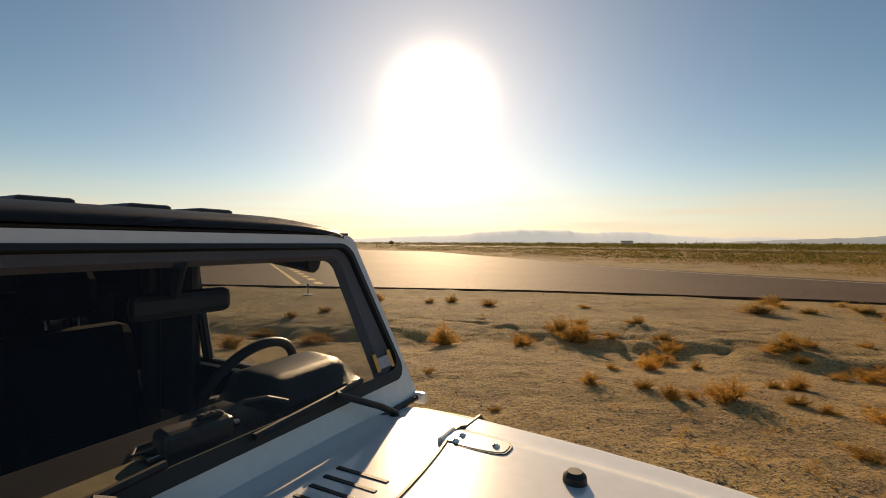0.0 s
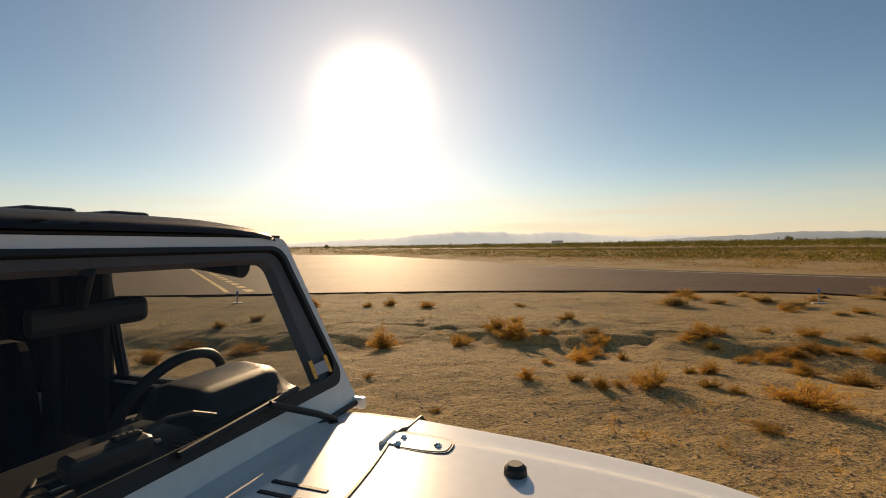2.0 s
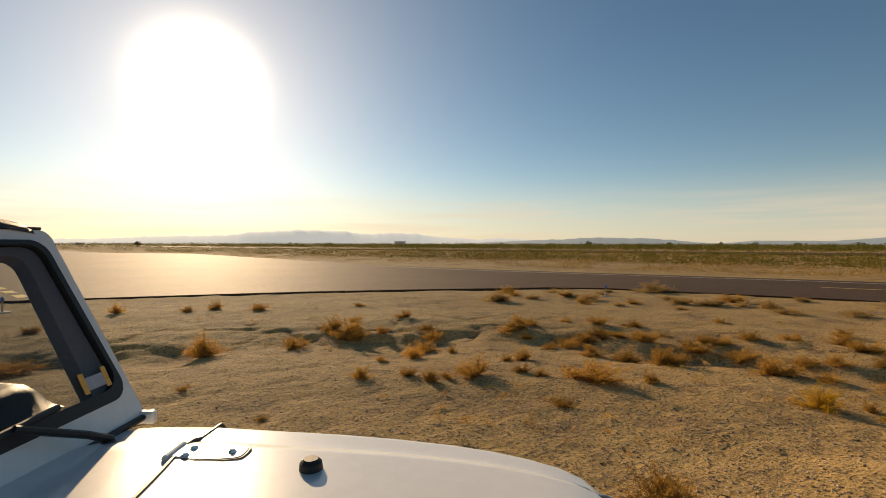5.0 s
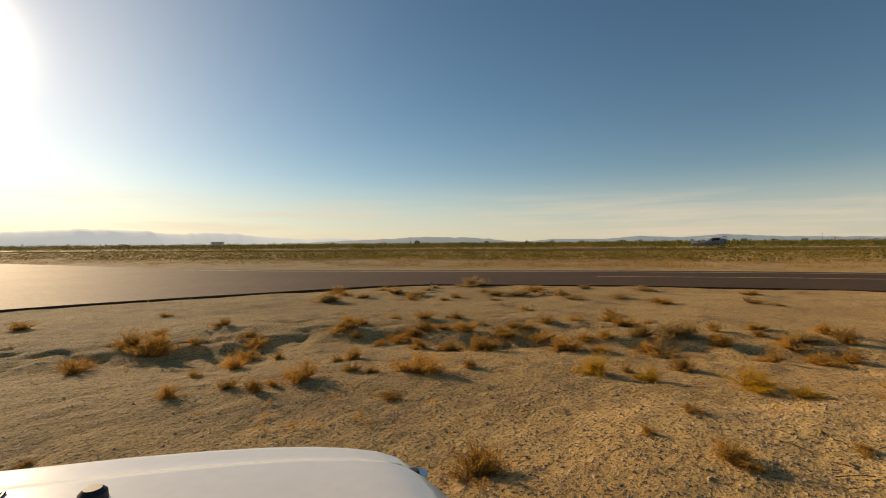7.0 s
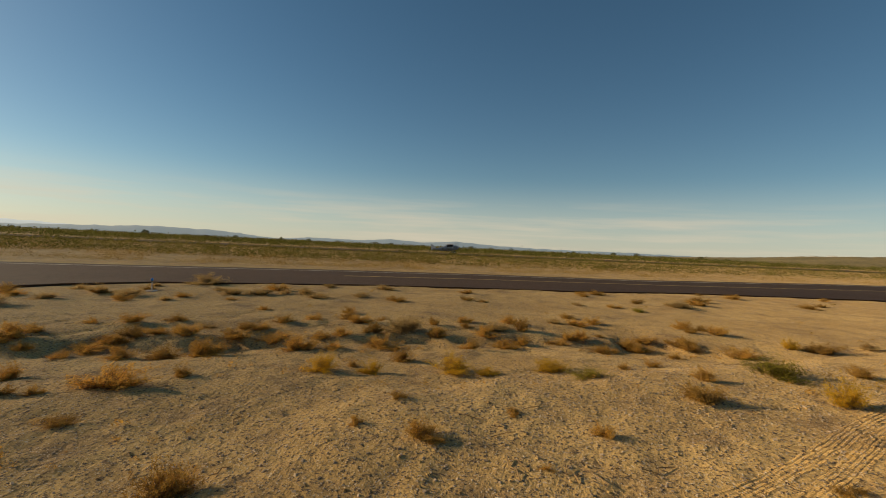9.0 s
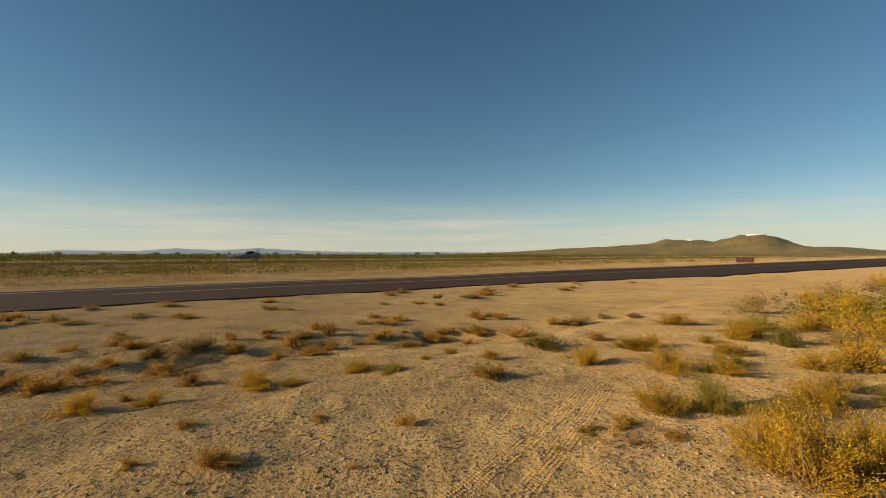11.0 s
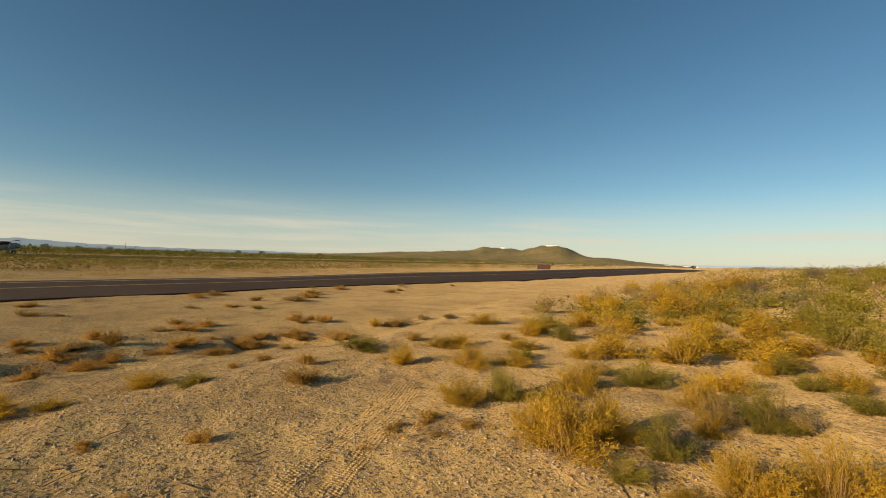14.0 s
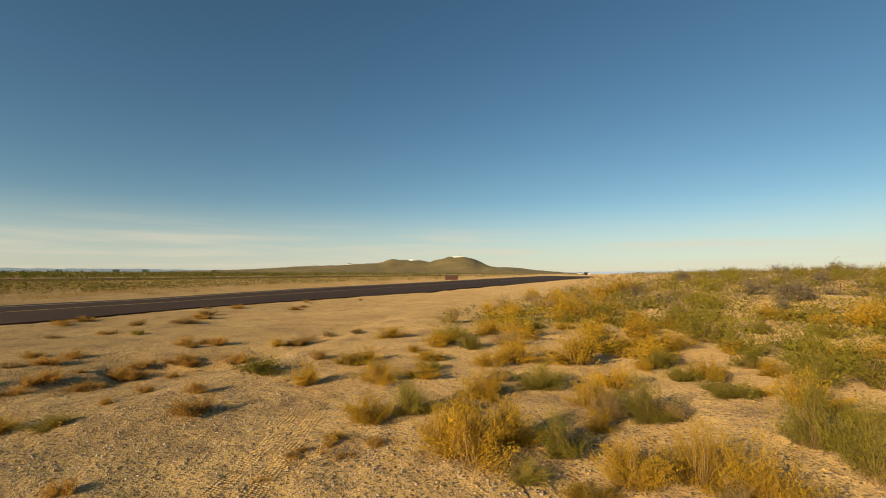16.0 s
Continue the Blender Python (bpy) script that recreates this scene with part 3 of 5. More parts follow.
def taxi_light(x, y, first=[]):
    m = Matrix.Translation((x, y, height(x, y)))
    if first:
        return copy_thing(first[0], m)
    t = thing("taxiway_light", m, "blue taxiway edge light on a short steel stake", "light", "taxiway edge lights")
    part("base_plate", rod(bmesh.new(), (0, 0, -0.03), (0, 0, 0.03), 0.16, 0.15, 20), STEEL_PAINT, t)
    part("stake", rod(bmesh.new(), (0, 0, 0.02), (0, 0, 0.28), 0.018, 0.018, 10), STEEL_PAINT, t)
    part("collar", rod(bmesh.new(), (0, 0, 0.27), (0, 0, 0.30), 0.034, 0.034, 12), DARK_METAL, t)
    bm = bmesh.new()
    bmesh.ops.create_uvsphere(bm, u_segments=12, v_segments=8, radius=0.038, matrix=Matrix.Translation((0, 0, 0.335)) @ Matrix.Diagonal((1, 1, 1.35, 1)))
    part("lens", bm, BLUE_LENS, t, "blue glass globe", True)
    first.append(t)
    return t


for x, y in ((12.07, 9.58), (-3.2, 14.68), (-33, 20), (53, -108)):
    taxi_light(x, y)


def build_plane():
    """A small high-wing tail-wheel aeroplane on the runway; nose along +x."""
    p = thing("aeroplane", Matrix.Translation((114.2, 13.0, 0.06)) @ pose(0, 0, 0, 0, 0, math.degrees(math.atan2(-0.917, 0.4))), "small dark high-wing tail-wheel aeroplane on the runway", "aeroplane")
    up = Matrix.Translation((0, 0, 0.0)) @ pose(0, 0, 0, 0, -7, 0)
    rows = []
    for x, w, z0, z1 in ((2.35, 0.22, 1.15, 1.6), (2.1, 0.45, 0.9, 1.85), (1.2, 0.52, 0.75, 2.0), (0.9, 0.55, 0.72, 2.35), (-0.6, 0.55, 0.72, 2.4), (-1.4, 0.42, 0.8, 2.0), (-3.2, 0.2, 1.1, 1.65), (-4.5, 0.06, 1.3, 1.6)):
        rows.append([up @ Vector((x, w * math.cos(q) , (z0 + z1) / 2 + (z1 - z0) / 2 * math.sin(q))) for q in [k * math.tau / 12 for k in range(13)]])
    bm = sheet(bmesh.new(), rows)
    bmesh.ops.remove_doubles(bm, verts=bm.verts, dist=0.001)
    part("fuselage", bm, PLANE_DARK, p, "dark blue grey fuselage", True)
    part("window", boxed(-0.7, 0.85, -0.57, 0.57, 1.72, 2.18, 0.1, up), BLACK_TRIM, p)
    bm = bmesh.new()
    rows = [[up @ Vector((0.2 + c * 0.85 - 0.1, y, 2.45 + 0.11 * t)) for c, t in ((0.9, 0), (0.6, 0.9), (0.1, 1), (-0.9, 0.0), (0.1, -0.2), (0.9, 0))] for y in (-5.2, -4.9, 0, 4.9, 5.2)]
    part("wing", sheet(bm, rows), PLANE_DARK, p, "", True)
    for s in (-1, 1):
        part("wing_strut", rod(bmesh.new(), up @ Vector((0.4, s * 0.5, 0.85)), up @ Vector((0.3, s * 2.9, 2.42)), 0.04), PLANE_PALE, p)
        part("gear_leg", rod(bmesh.new(), up @ Vector((1.0, s * 0.45, 0.85)), (0.95, s * 1.0, 0.4), 0.05), PLANE_DARK, p)
        w = part("wheel", rod(bmesh.new(), (0.95, s * 0.93, 0.4), (0.95, s * 1.13, 0.4), 0.38, 0.38, 20), BLACK_TRIM, p)
        part("hub", rod(bmesh.new(), (0.95, s * 0.92, 0.4), (0.95, s * 1.14, 0.4), 0.13, 0.13, 12), PLANE_PALE, w)
        bm = bmesh.new()
        sheet(bm, [[up @ Vector((x, y, 1.5)) for y in (0.05 * s, 1.55 * s)] for x in (-3.6, -4.5)])
        bmesh.ops.solidify(bm, geom=bm.faces[:], thickness=0.05)
        part("tailplane", bm, PLANE_DARK, p)
    bm = bmesh.new()
    f = [up @ Vector((x, 0.03, z)) for x, z in ((-3.3, 1.6), (-4.1, 2.55), (-4.6, 2.6), (-4.75, 1.35), (-4.4, 1.35))]
    bm.faces.new([bm.verts.new(v) for v in f])
    bmesh.ops.solidify(bm, geom=bm.faces[:], thickness=0.06)
    part("fin", bm, PLANE_PALE, p)
    part("tail_wheel", rod(bmesh.new(), (-4.35, -0.05, 0.13), (-4.35, 0.05, 0.13), 0.13, 0.13, 14), BLACK_TRIM, p)
    part("tail_spring", rod(bmesh.new(), (-4.35, 0, 0.13), up @ Vector((-4.1, 0, 1.3)), 0.03), DARK_METAL, p)
    part("propeller", boxed(2.36, 2.4, -0.07, 0.07, 0.55, 2.2, 0.01, up), BLACK_TRIM, p)
    part("spinner", rod(bmesh.new(), up @ Vector((2.3, 0, 1.38)), up @ Vector((2.6, 0, 1.38)), 0.16, 0.03, 12), PLANE_PALE, p)


build_plane()


# ---- the white off-road car ----
# its own axes: x ahead from the bonnet hinges, y to its left, z up
CAR = Matrix.Translation((-0.100, 0.742, height(-0.1, 1.6) - 0.02)) @ pose(0, 0, 0, 0, 0, -32.0)
car = thing("off_road_car", CAR, "white off-road car with a black hardtop", "car")
GZ = -CAR.translation.z


def wide(ob):
    """The cabin's parts are drawn for a wider car: bring them to this one's width."""
    ob.data.transform(Matrix.Diagonal((1, 0.95, 1, 1)))
    return ob


def Z(z):
    return z + GZ


HOOD_HALF = [(-0.03, 0.645), (0.3, 0.612), (0.5, 0.58), (0.65, 0.54), (0.78, 0.475), (0.86, 0.415), (0.90, 0.36), (0.93, 0.26), (0.95, 0.13), (0.957, 0.0)]


def table(rows, x):
    for (a, u), (b, v) in zip(rows, rows[1:]):
        if a <= x <= b:
            return u + (v - u) * (x - a) / (b - a)
    return rows[-1][1]


def hood_top(x, u):
    """Height of the bonnet at x, u from 0 at the middle to 1 at the edge."""
    crown = 1.224 - 0.014 * u * u - 0.012 * smooth(0.72, 0.80, u) - 0.034 * smooth(0.92, 1.0, u) ** 2
    return crown - 0.012 * x - 0.055 * smooth(0.78, 0.97, x) ** 2


def rear_edge(y):
    """The bonnet's rear edge bows forward in the middle."""
    return 0.055 * max(0.0, 1 - (y / 0.45) ** 2)


def build_hood():
    rows = []
    xs = [-0.03, -0.025, 0.0, 0.15, 0.3, 0.45, 0.58, 0.68, 0.76, 0.82, 0.86, 0.89, 0.91, 0.925, 0.938, 0.948, 0.955]
    us = [i / 24 for i in range(-24, 25)]
    fine = sorted({*us, *[s * v for s in (-1, 1) for v in (0.72, 0.75, 0.77, 0.79, 0.93, 0.97, 0.985, 0.995)]})
    for x in xs:
        half = table(HOOD_HALF, x)
        rows.append([(x + rear_edge(u * half) * smooth(0.1, -0.03, x), u * half, Z(hood_top(x, abs(u)))) for u in fine])
        rows[-1] = [(x, -half, Z(hood_top(x, 1) - 0.08))] + rows[-1] + [(x, half, Z(hood_top(x, 1) - 0.08))]
    bm = sheet(bmesh.new(), rows)
    bmesh.ops.remove_doubles(bm, verts=bm.verts, dist=0.0004)
    bmesh.ops.solidify(bm, geom=bm.faces[:], thickness=0.004)
    part("bonnet", bm, WHITE_PAINT, car, "white painted bonnet with a pressed crease", True)


def build_cowl():
    rows = []
    us = [i / 20 for i in range(-20, 21)]
    us = sorted({*us, 0.975, -0.975, 0.99, -0.99})
    for x, dz in ((-0.038, 0.0), (-0.10, 0.0), (-0.20, -0.001), (-0.25, -0.004), (-0.34, -0.01)):
        rows.append([(x + rear_edge(u * 0.655) * smooth(-0.2, -0.038, x), u * 0.655, Z(hood_top(-0.03, abs(u)) + dz)) for u in us])
        rows[-1] = [(x, -0.657, Z(1.02))] + rows[-1] + [(x, 0.657, Z(1.02))]
    bm = sheet(bmesh.new(), rows)
    part("cowl", bm, WHITE_PAINT, car, "white cowl panel below the windscreen", True)
    # the seams read as dark gaps
    part("seam", tube(bmesh.new(), [(-0.034 + rear_edge(y), y, Z(hood_top(-0.03, abs(y) / 0.67) + 0.001)) for y in [0.66 * k / 20 for k in range(-20, 21)]], 0.006, 6), BLACK_TRIM, car)
    for y in (0.05, -0.30):
        for k in range(4):
            part("air_slot", boxed(-0.165, -0.035, y - 0.008 + 0.040 * k, y + 0.004 + 0.040 * k, Z(1.195), Z(hood_top(-0.03, 0.2) + 0.0016), 0.002), BLACK_TRIM, car)
    for s in (-1, 1):
        bm = slab(bmesh.new(), [(-0.015 + 0.065 + 0.075 * math.cos(q) * 1.0, s * 0.42 + 0.035 * math.copysign(abs(math.sin(q)) ** 0.4, math.sin(q))) for q in [k * math.tau / 28 for k in range(28)]], Z(1.2000), Z(1.2252))
        hinge = part("hinge", bm, WHITE_PAINT, car, "white painted bonnet hinge plate")
        # black ring drawn round the plate for the shadow in its gap
        part("gap_shadow_ring", slab(bmesh.new(), [(-0.015 + 0.065 + 0.0805 * math.cos(q), s * 0.42 + 0.0405 * math.copysign(abs(math.sin(q)) ** 0.4, math.sin(q))) for q in [k * math.tau / 28 for k in range(28)]], Z(1.1980), Z(1.2238)), BLACK_TRIM, hinge)
        for x, y in ((0.0, 0.018), (0.0, -0.018), (0.095, 0.0)):
            rod(b := bmesh.new(), (x, s * 0.42 + y, Z(1.2240)), (x, s * 0.42 + y, Z(1.2290)), 0.010, 0.008, 12)
            rod(b, (x, s * 0.42 + y, Z(1.2285)), (x, s * 0.42 + y, Z(1.2320)), 0.006, 0.005, 6)
            part("bolt", b, CHROME, hinge, "steel bolt")
        part("knuckle", rod(bmesh.new(), (-0.034, s * 0.42 - 0.035, Z(1.2230)), (-0.034, s * 0.42 + 0.035, Z(1.2230)), 0.009, 0.009, 12), WHITE_PAINT, hinge)
        part("strap", boxed(-0.036, 0.0, s * 0.42 - 0.03, s * 0.42 + 0.03, Z(1.2180), Z(1.2265), 0.003), WHITE_PAINT, hinge)
        bm = rod(bmesh.new(), (0.29, s * 0.353, Z(1.1980)), (0.29, s * 0.353, Z(1.2340)), 0.026, 0.023, 18)
        rod(bm, (0.29, s * 0.353, Z(1.2340)), (0.29, s * 0.353, Z(1.2420)), 0.023, 0.015, 18)
        part("rubber_stop", bm, BLACK_TRIM, car, "black rubber windscreen stop", False)
        bm = rod(bmesh.new(), (0.882, s * 0.305, Z(1.10)), (0.882, s * 0.305, Z(1.180)), 0.034, 0.03, 20)
        catch = part("bonnet_catch", bm, CHROME, car, "bright round bonnet catch")
        part("catch_bolt", rod(bmesh.new(), (0.882, s * 0.305, Z(1.179)), (0.882, s * 0.305, Z(1.189)), 0.013, 0.010, 8), BLACK_TRIM, catch)


# windscreen: base line and top line, leaning back
W0, W1 = Vector((-0.285, 0, Z(1.20))), Vector((-0.52, 0, Z(1.722)))
WUP = (W1 - W0).normalized()
WOUT = Vector((WUP.z, 0, -WUP.x))
WTALL = (W1 - W0).length


def screen(y, u, out=0.0):
    """A point on the windscreen: across, share of its height, and how far proud."""
    return W0 + WUP * (u * WTALL) + WOUT * out + Vector((0, y, 0))


def rim(bm, outer, inner, d0, d1):
    """A flat frame between two outlines on the windscreen's plane."""
    n = len(outer)
    rings = [[bm.verts.new(screen(y, u, d)) for y, u in line] for line, d in ((outer, d0), (outer, d1), (inner, d1), (inner, d0))]
    for a, b in zip(rings, rings[1:] + rings[:1]):
        for i in range(n):
            bm.faces.new((a[i], a[(i + 1) % n], b[(i + 1) % n], b[i]))
    return bm


def rounded(w0, w1, u0, u1, r, n=5):
    """Outline of a screen with round corners: half widths below and above."""
    line = []
    ru = r / WTALL
    for sy, su, q0 in ((1, 0, -90), (1, 1, 0), (-1, 1, 90), (-1, 0, 180)):
        u = u1 if su else u0
        w = w1 if su else w0
        for k in range(n + 1):
            q = radians(q0 + 90 * k / n)
            line.append((sy * (w - r) + r * math.cos(q), u - (ru if su else -ru) + ru * math.sin(q)))
    return line


part("windscreen_frame", rim(bmesh.new(), rounded(0.70, 0.655, 0.0, 1.0, 0.03), rounded(0.667, 0.625, 0.13, 0.945, 0.05), -0.04, 0.0), WHITE_PAINT, car, "white windscreen frame")
part("windscreen_seal", rim(bmesh.new(), rounded(0.669, 0.627, 0.127, 0.948, 0.05), rounded(0.651, 0.610, 0.185, 0.925, 0.045), -0.03, 0.004), BLACK_TRIM, car, "black rubber windscreen seal")
bm = bmesh.new()
bm.faces.new([bm.verts.new(screen(y, u, -0.006)) for y, u in rounded(0.655, 0.614, 0.15, 0.93, 0.045)])
part("frame_gap", tube(bmesh.new(), [(-0.278, y, Z(1.2)) for y in (-0.69, -0.3, 0.0, 0.3, 0.69)], 0.009, 6), BLACK_TRIM, car)
glass = part("windscreen", bm, WIND_GLASS, car, "dusty windscreen glass")
glass.visible_shadow = False
part("pillar_trim", rim(bmesh.new(), rounded(0.665, 0.624, 0.10, 0.95, 0.05), rounded(0.58, 0.565, 0.13, 0.885, 0.04), -0.05, -0.014), PILLAR, car, "grey plastic pillar trim")
sticker = part("sticker", rim(bmesh.new(), rounded(0.03, 0.03, 0.0, 0.06, 0.003, 2), rounded(0.001, 0.001, 0.028, 0.032, 0.0002, 2), 0.0, 0.001), STICKER_PALE, car, "pale service sticker with orange ends")
sticker.location = WUP * (WTALL * 0.215) + Vector((0, 0.59, 0)) + WOUT * 0.0
for y in (-0.037, 0.037):
    bar = part("sticker_end", rim(bmesh.new(), rounded(0.008, 0.008, -0.012, 0.085, 0.002, 2), rounded(0.001, 0.001, 0.02, 0.03, 0.0002, 2), 0.0, 0.0012), STICKER_ORANGE, sticker)
    bar.location = Vector((0, y, 0))
for s in (-1, 1):
    part("frame_bracket", box(bmesh.new(), -0.295, -0.25, s * 0.69 - 0.012, s * 0.69 + 0.012, Z(1.18), Z(1.215), 0.006), WHITE_PAINT, car)
    part("frame_bracket_bolt", rod(bmesh.new(), (-0.275, s * 0.70, Z(1.20)), (-0.275, s * 0.716, Z(1.20)), 0.012, 0.012, 10), CHROME, car)
for y, tip in ((0.50, 0.08), (-0.05, -0.48)):
    wiper = part("wiper", rod(bmesh.new(), (-0.24, y, Z(1.18)), (-0.243, y, Z(1.212)), 0.018, 0.014, 12), BLACK_TRIM, car, "black windscreen wiper")
    a, b = Vector((-0.243, y + 0.01, Z(1.212))), screen(y - 0.17, 0.19, 0.022)
    part("wiper_arm", tube(bmesh.new(), [a, a.lerp(b, 0.3) + Vector((0.004, 0, 0.004)), b], 0.009, 8), BLACK_TRIM, wiper)
    c, d = screen(tip, 0.165, 0.012), screen(y - 0.05, 0.20, 0.012)
    part("wiper_blade", tube(bmesh.new(), [c, c.lerp(d, 0.5) + WOUT * 0.006, d], 0.008, 6), BLACK_TRIM, wiper)


def build_roof():
    """Black moulded hardtop with raised ribs."""
    rows = []
    for x, z, half in ((-0.515, 1.733, 0.69), (-0.52, 1.744, 0.693), (-0.56, 1.762, 0.70), (-0.68, 1.782, 0.71), (-1.0, 1.800, 0.715), (-1.8, 1.812, 0.715), (-2.6, 1.806, 0.705), (-2.66, 1.79, 0.695)):
        row = []
        for u in [-1, -0.99, -0.97, -0.93] + [i / 10 for i in range(-9, 10)] + [0.93, 0.97, 0.99, 1]:
            drop = 0.035 * abs(u) ** 6 + 0.05 * smooth(0.96, 1.0, abs(u)) * (1 if z > 1.76 else 0.2)
            row.append((x, u * half, Z(z - drop)))
        rows.append(row)
    bm = sheet(bmesh.new(), rows)
    bmesh.ops.solidify(bm, geom=bm.faces[:], thickness=0.03)
    roof = wide(part("hardtop", bm, ROOF_BLACK, car, "dusty black moulded hardtop", True))
    for y in (-0.52, -0.28, 0.0, 0.28, 0.52):
        wide(part("rib", boxed(-2.5, -1.0, y - 0.07, y + 0.07, Z(1.78), Z(1.818), 0.012), ROOF_BLACK, roof))
    wide(part("roof_seal", boxed(-0.60, -0.53, -0.68, 0.68, Z(1.722), Z(1.731), 0.003), BLACK_TRIM, car))
    for s in (-1, 1):
        y0, y1 = sorted((s * 0.655, s * 0.705))
        wide(part("drip_rail", boxed(-2.6, -0.60, y0, y1, Z(1.675), Z(1.728), 0.01), ROOF_BLACK, car))
        wide(part("centre_pillar", boxed(-1.60, -1.345, y0, y1, Z(0.95), Z(1.70), 0.02), ROOF_BLACK, car))
        wide(part("rear_pillar", boxed(-2.64, -2.42, y0, y1, Z(0.95), Z(1.715), 0.02), ROOF_BLACK, car))
        pane = wide(part("quarter_window", boxed(-2.45, -1.59, s * 0.68 - 0.003, s * 0.68 + 0.003, Z(1.1), Z(1.69)), TINTED, car))
        pane.visible_shadow = False
    wide(part("tail_panel", boxed(-2.66, -2.61, -0.68, 0.68, Z(0.6), Z(1.25), 0.01), WHITE_PAINT, car))
    rear = wide(part("rear_window", boxed(-2.645, -2.638, -0.6, 0.6, Z(1.25), Z(1.735)), TINTED, car))
    rear.visible_shadow = False




def build_body():
    for s in (-1, 1):
        y0, y1 = sorted((s * 0.69, s * 0.745))
        door = wide(part("door", boxed(-1.43, -0.34, y0, y1, Z(0.52), Z(1.19), 0.02), WHITE_PAINT, car, "white painted door"))
        wide(part("door_handle", boxed(-1.36, -1.22, s * 0.76 - 0.012, s * 0.76 + 0.012, Z(0.98), Z(1.02), 0.008), BLACK_TRIM, door))
        wide(part("door_trim", boxed(-1.41, -0.36, *sorted((s * 0.672, s * 0.688)), Z(0.54), Z(1.18), 0.004), SEAT, door, "black inner door panel"))
        line = [(-0.36, s * 0.71, Z(1.20)), (-0.54, s * 0.69, Z(1.635)), (-0.60, s * 0.687, Z(1.655)), (-1.34, s * 0.687, Z(1.655)), (-1.39, s * 0.69, Z(1.635)), (-1.31, s * 0.71, Z(1.20))]
        wide(part("window_frame", tube(bmesh.new(), line, 0.022, 8), BLACK_TRIM, door))
        wide(part("window_sill", boxed(-1.43, -0.34, y0 + 0.01, y1 - 0.01, Z(1.18), Z(1.205), 0.008), BLACK_TRIM, door))
        bm = bmesh.new()
        bm.faces.new([bm.verts.new((x, s * 0.69, z)) for x, _, z in line])
        # the right pane, out of view, is darkened to keep light from the cabin
        pane = wide(part("door_window", bm, GLASS if s > 0 else TINTED, door))
        pane.visible_shadow = False
        wide(part("side_panel", boxed(-2.64, -1.45, y0, y1, Z(0.52), Z(1.18), 0.02), WHITE_PAINT, car))
        wide(part("scuttle_side", boxed(-0.41, -0.04, y0, y1, Z(0.52), Z(1.14), 0.01), WHITE_PAINT, car))
        y2, y3 = sorted((s * 0.42, s * 0.69))
        wide(part("wing_side", boxed(-0.095, 0.80, *sorted((s * 0.46, s * 0.50)), Z(0.75), Z(1.08), 0.01), WHITE_PAINT, car))
        for wx in (0.55, -1.95):
            arch = [(wx + 0.50 * math.cos(q), s * 0.80, Z(0.42 + 0.46 * math.sin(q))) for q in [radians(20 + 14 * k) for k in range(11)]]
            wide(part("wheel_arch_flare", tube(bmesh.new(), arch, 0.07, 8), BLACK_TRIM, car))
            bm = bmesh.new()
            prof = [(0.26, 0.10), (0.36, 0.12), (0.39, 0.09), (0.40, 0.0), (0.39, -0.09), (0.36, -0.12), (0.26, -0.10)]
            rows = [[(wx + r * math.cos(q), s * 0.74 + w, Z(0.40 + r * math.sin(q))) for r, w in prof] for q in [k * math.tau / 28 for k in range(29)]]
            sheet(bm, rows)
            bmesh.ops.remove_doubles(bm, verts=bm.verts, dist=0.0005)
            wheel = wide(part("wheel", rod(bmesh.new(), (wx, s * 0.68, Z(0.40)), (wx, s * 0.80, Z(0.40)), 0.27, 0.25, 24), STEEL_PAINT, car))
            wide(part("tyre", bm, BLACK_TRIM, wheel, "", True))
            wide(part("hub_cap", rod(bmesh.new(), (wx, s * 0.79, Z(0.40)), (wx, s * 0.83, Z(0.40)), 0.07, 0.05, 16), BLACK_TRIM, wheel))
        lamp = wide(part("headlight", rod(bmesh.new(), (0.88, s * 0.38, Z(0.95)), (0.95, s * 0.38, Z(0.95)), 0.09, 0.085, 20), CHROME, car))
        wide(part("lens", rod(bmesh.new(), (0.946, s * 0.38, Z(0.95)), (0.955, s * 0.38, Z(0.95)), 0.08, 0.07, 20), GLASS, lamp))
    grille = wide(part("grille", boxed(0.85, 0.93, -0.47, 0.47, Z(0.72), Z(1.07), 0.03), WHITE_PAINT, car))
    for k in range(7):
        y = (k - 3) * 0.082
        wide(part("grille_slot", boxed(0.926, 0.933, y - 0.022, y + 0.022, Z(0.78), Z(1.02), 0.002), BLACK_TRIM, grille))
    wide(part("front_bumper", boxed(1.0, 1.2, -0.80, 0.80, Z(0.48), Z(0.68), 0.04), BLACK_TRIM, car))
    wide(part("rear_bumper", boxed(-2.80, -2.66, -0.75, 0.75, Z(0.48), Z(0.66), 0.03), BLACK_TRIM, car))
    wide(part("floor_pan", boxed(-2.62, 1.05, -0.55, 0.55, Z(0.38), Z(0.52), 0.02), BLACK_TRIM, car))
    wide(part("bulkhead", boxed(-0.42, -0.36, -0.69, 0.69, Z(0.52), Z(1.17), 0.01), BLACK_TRIM, car))




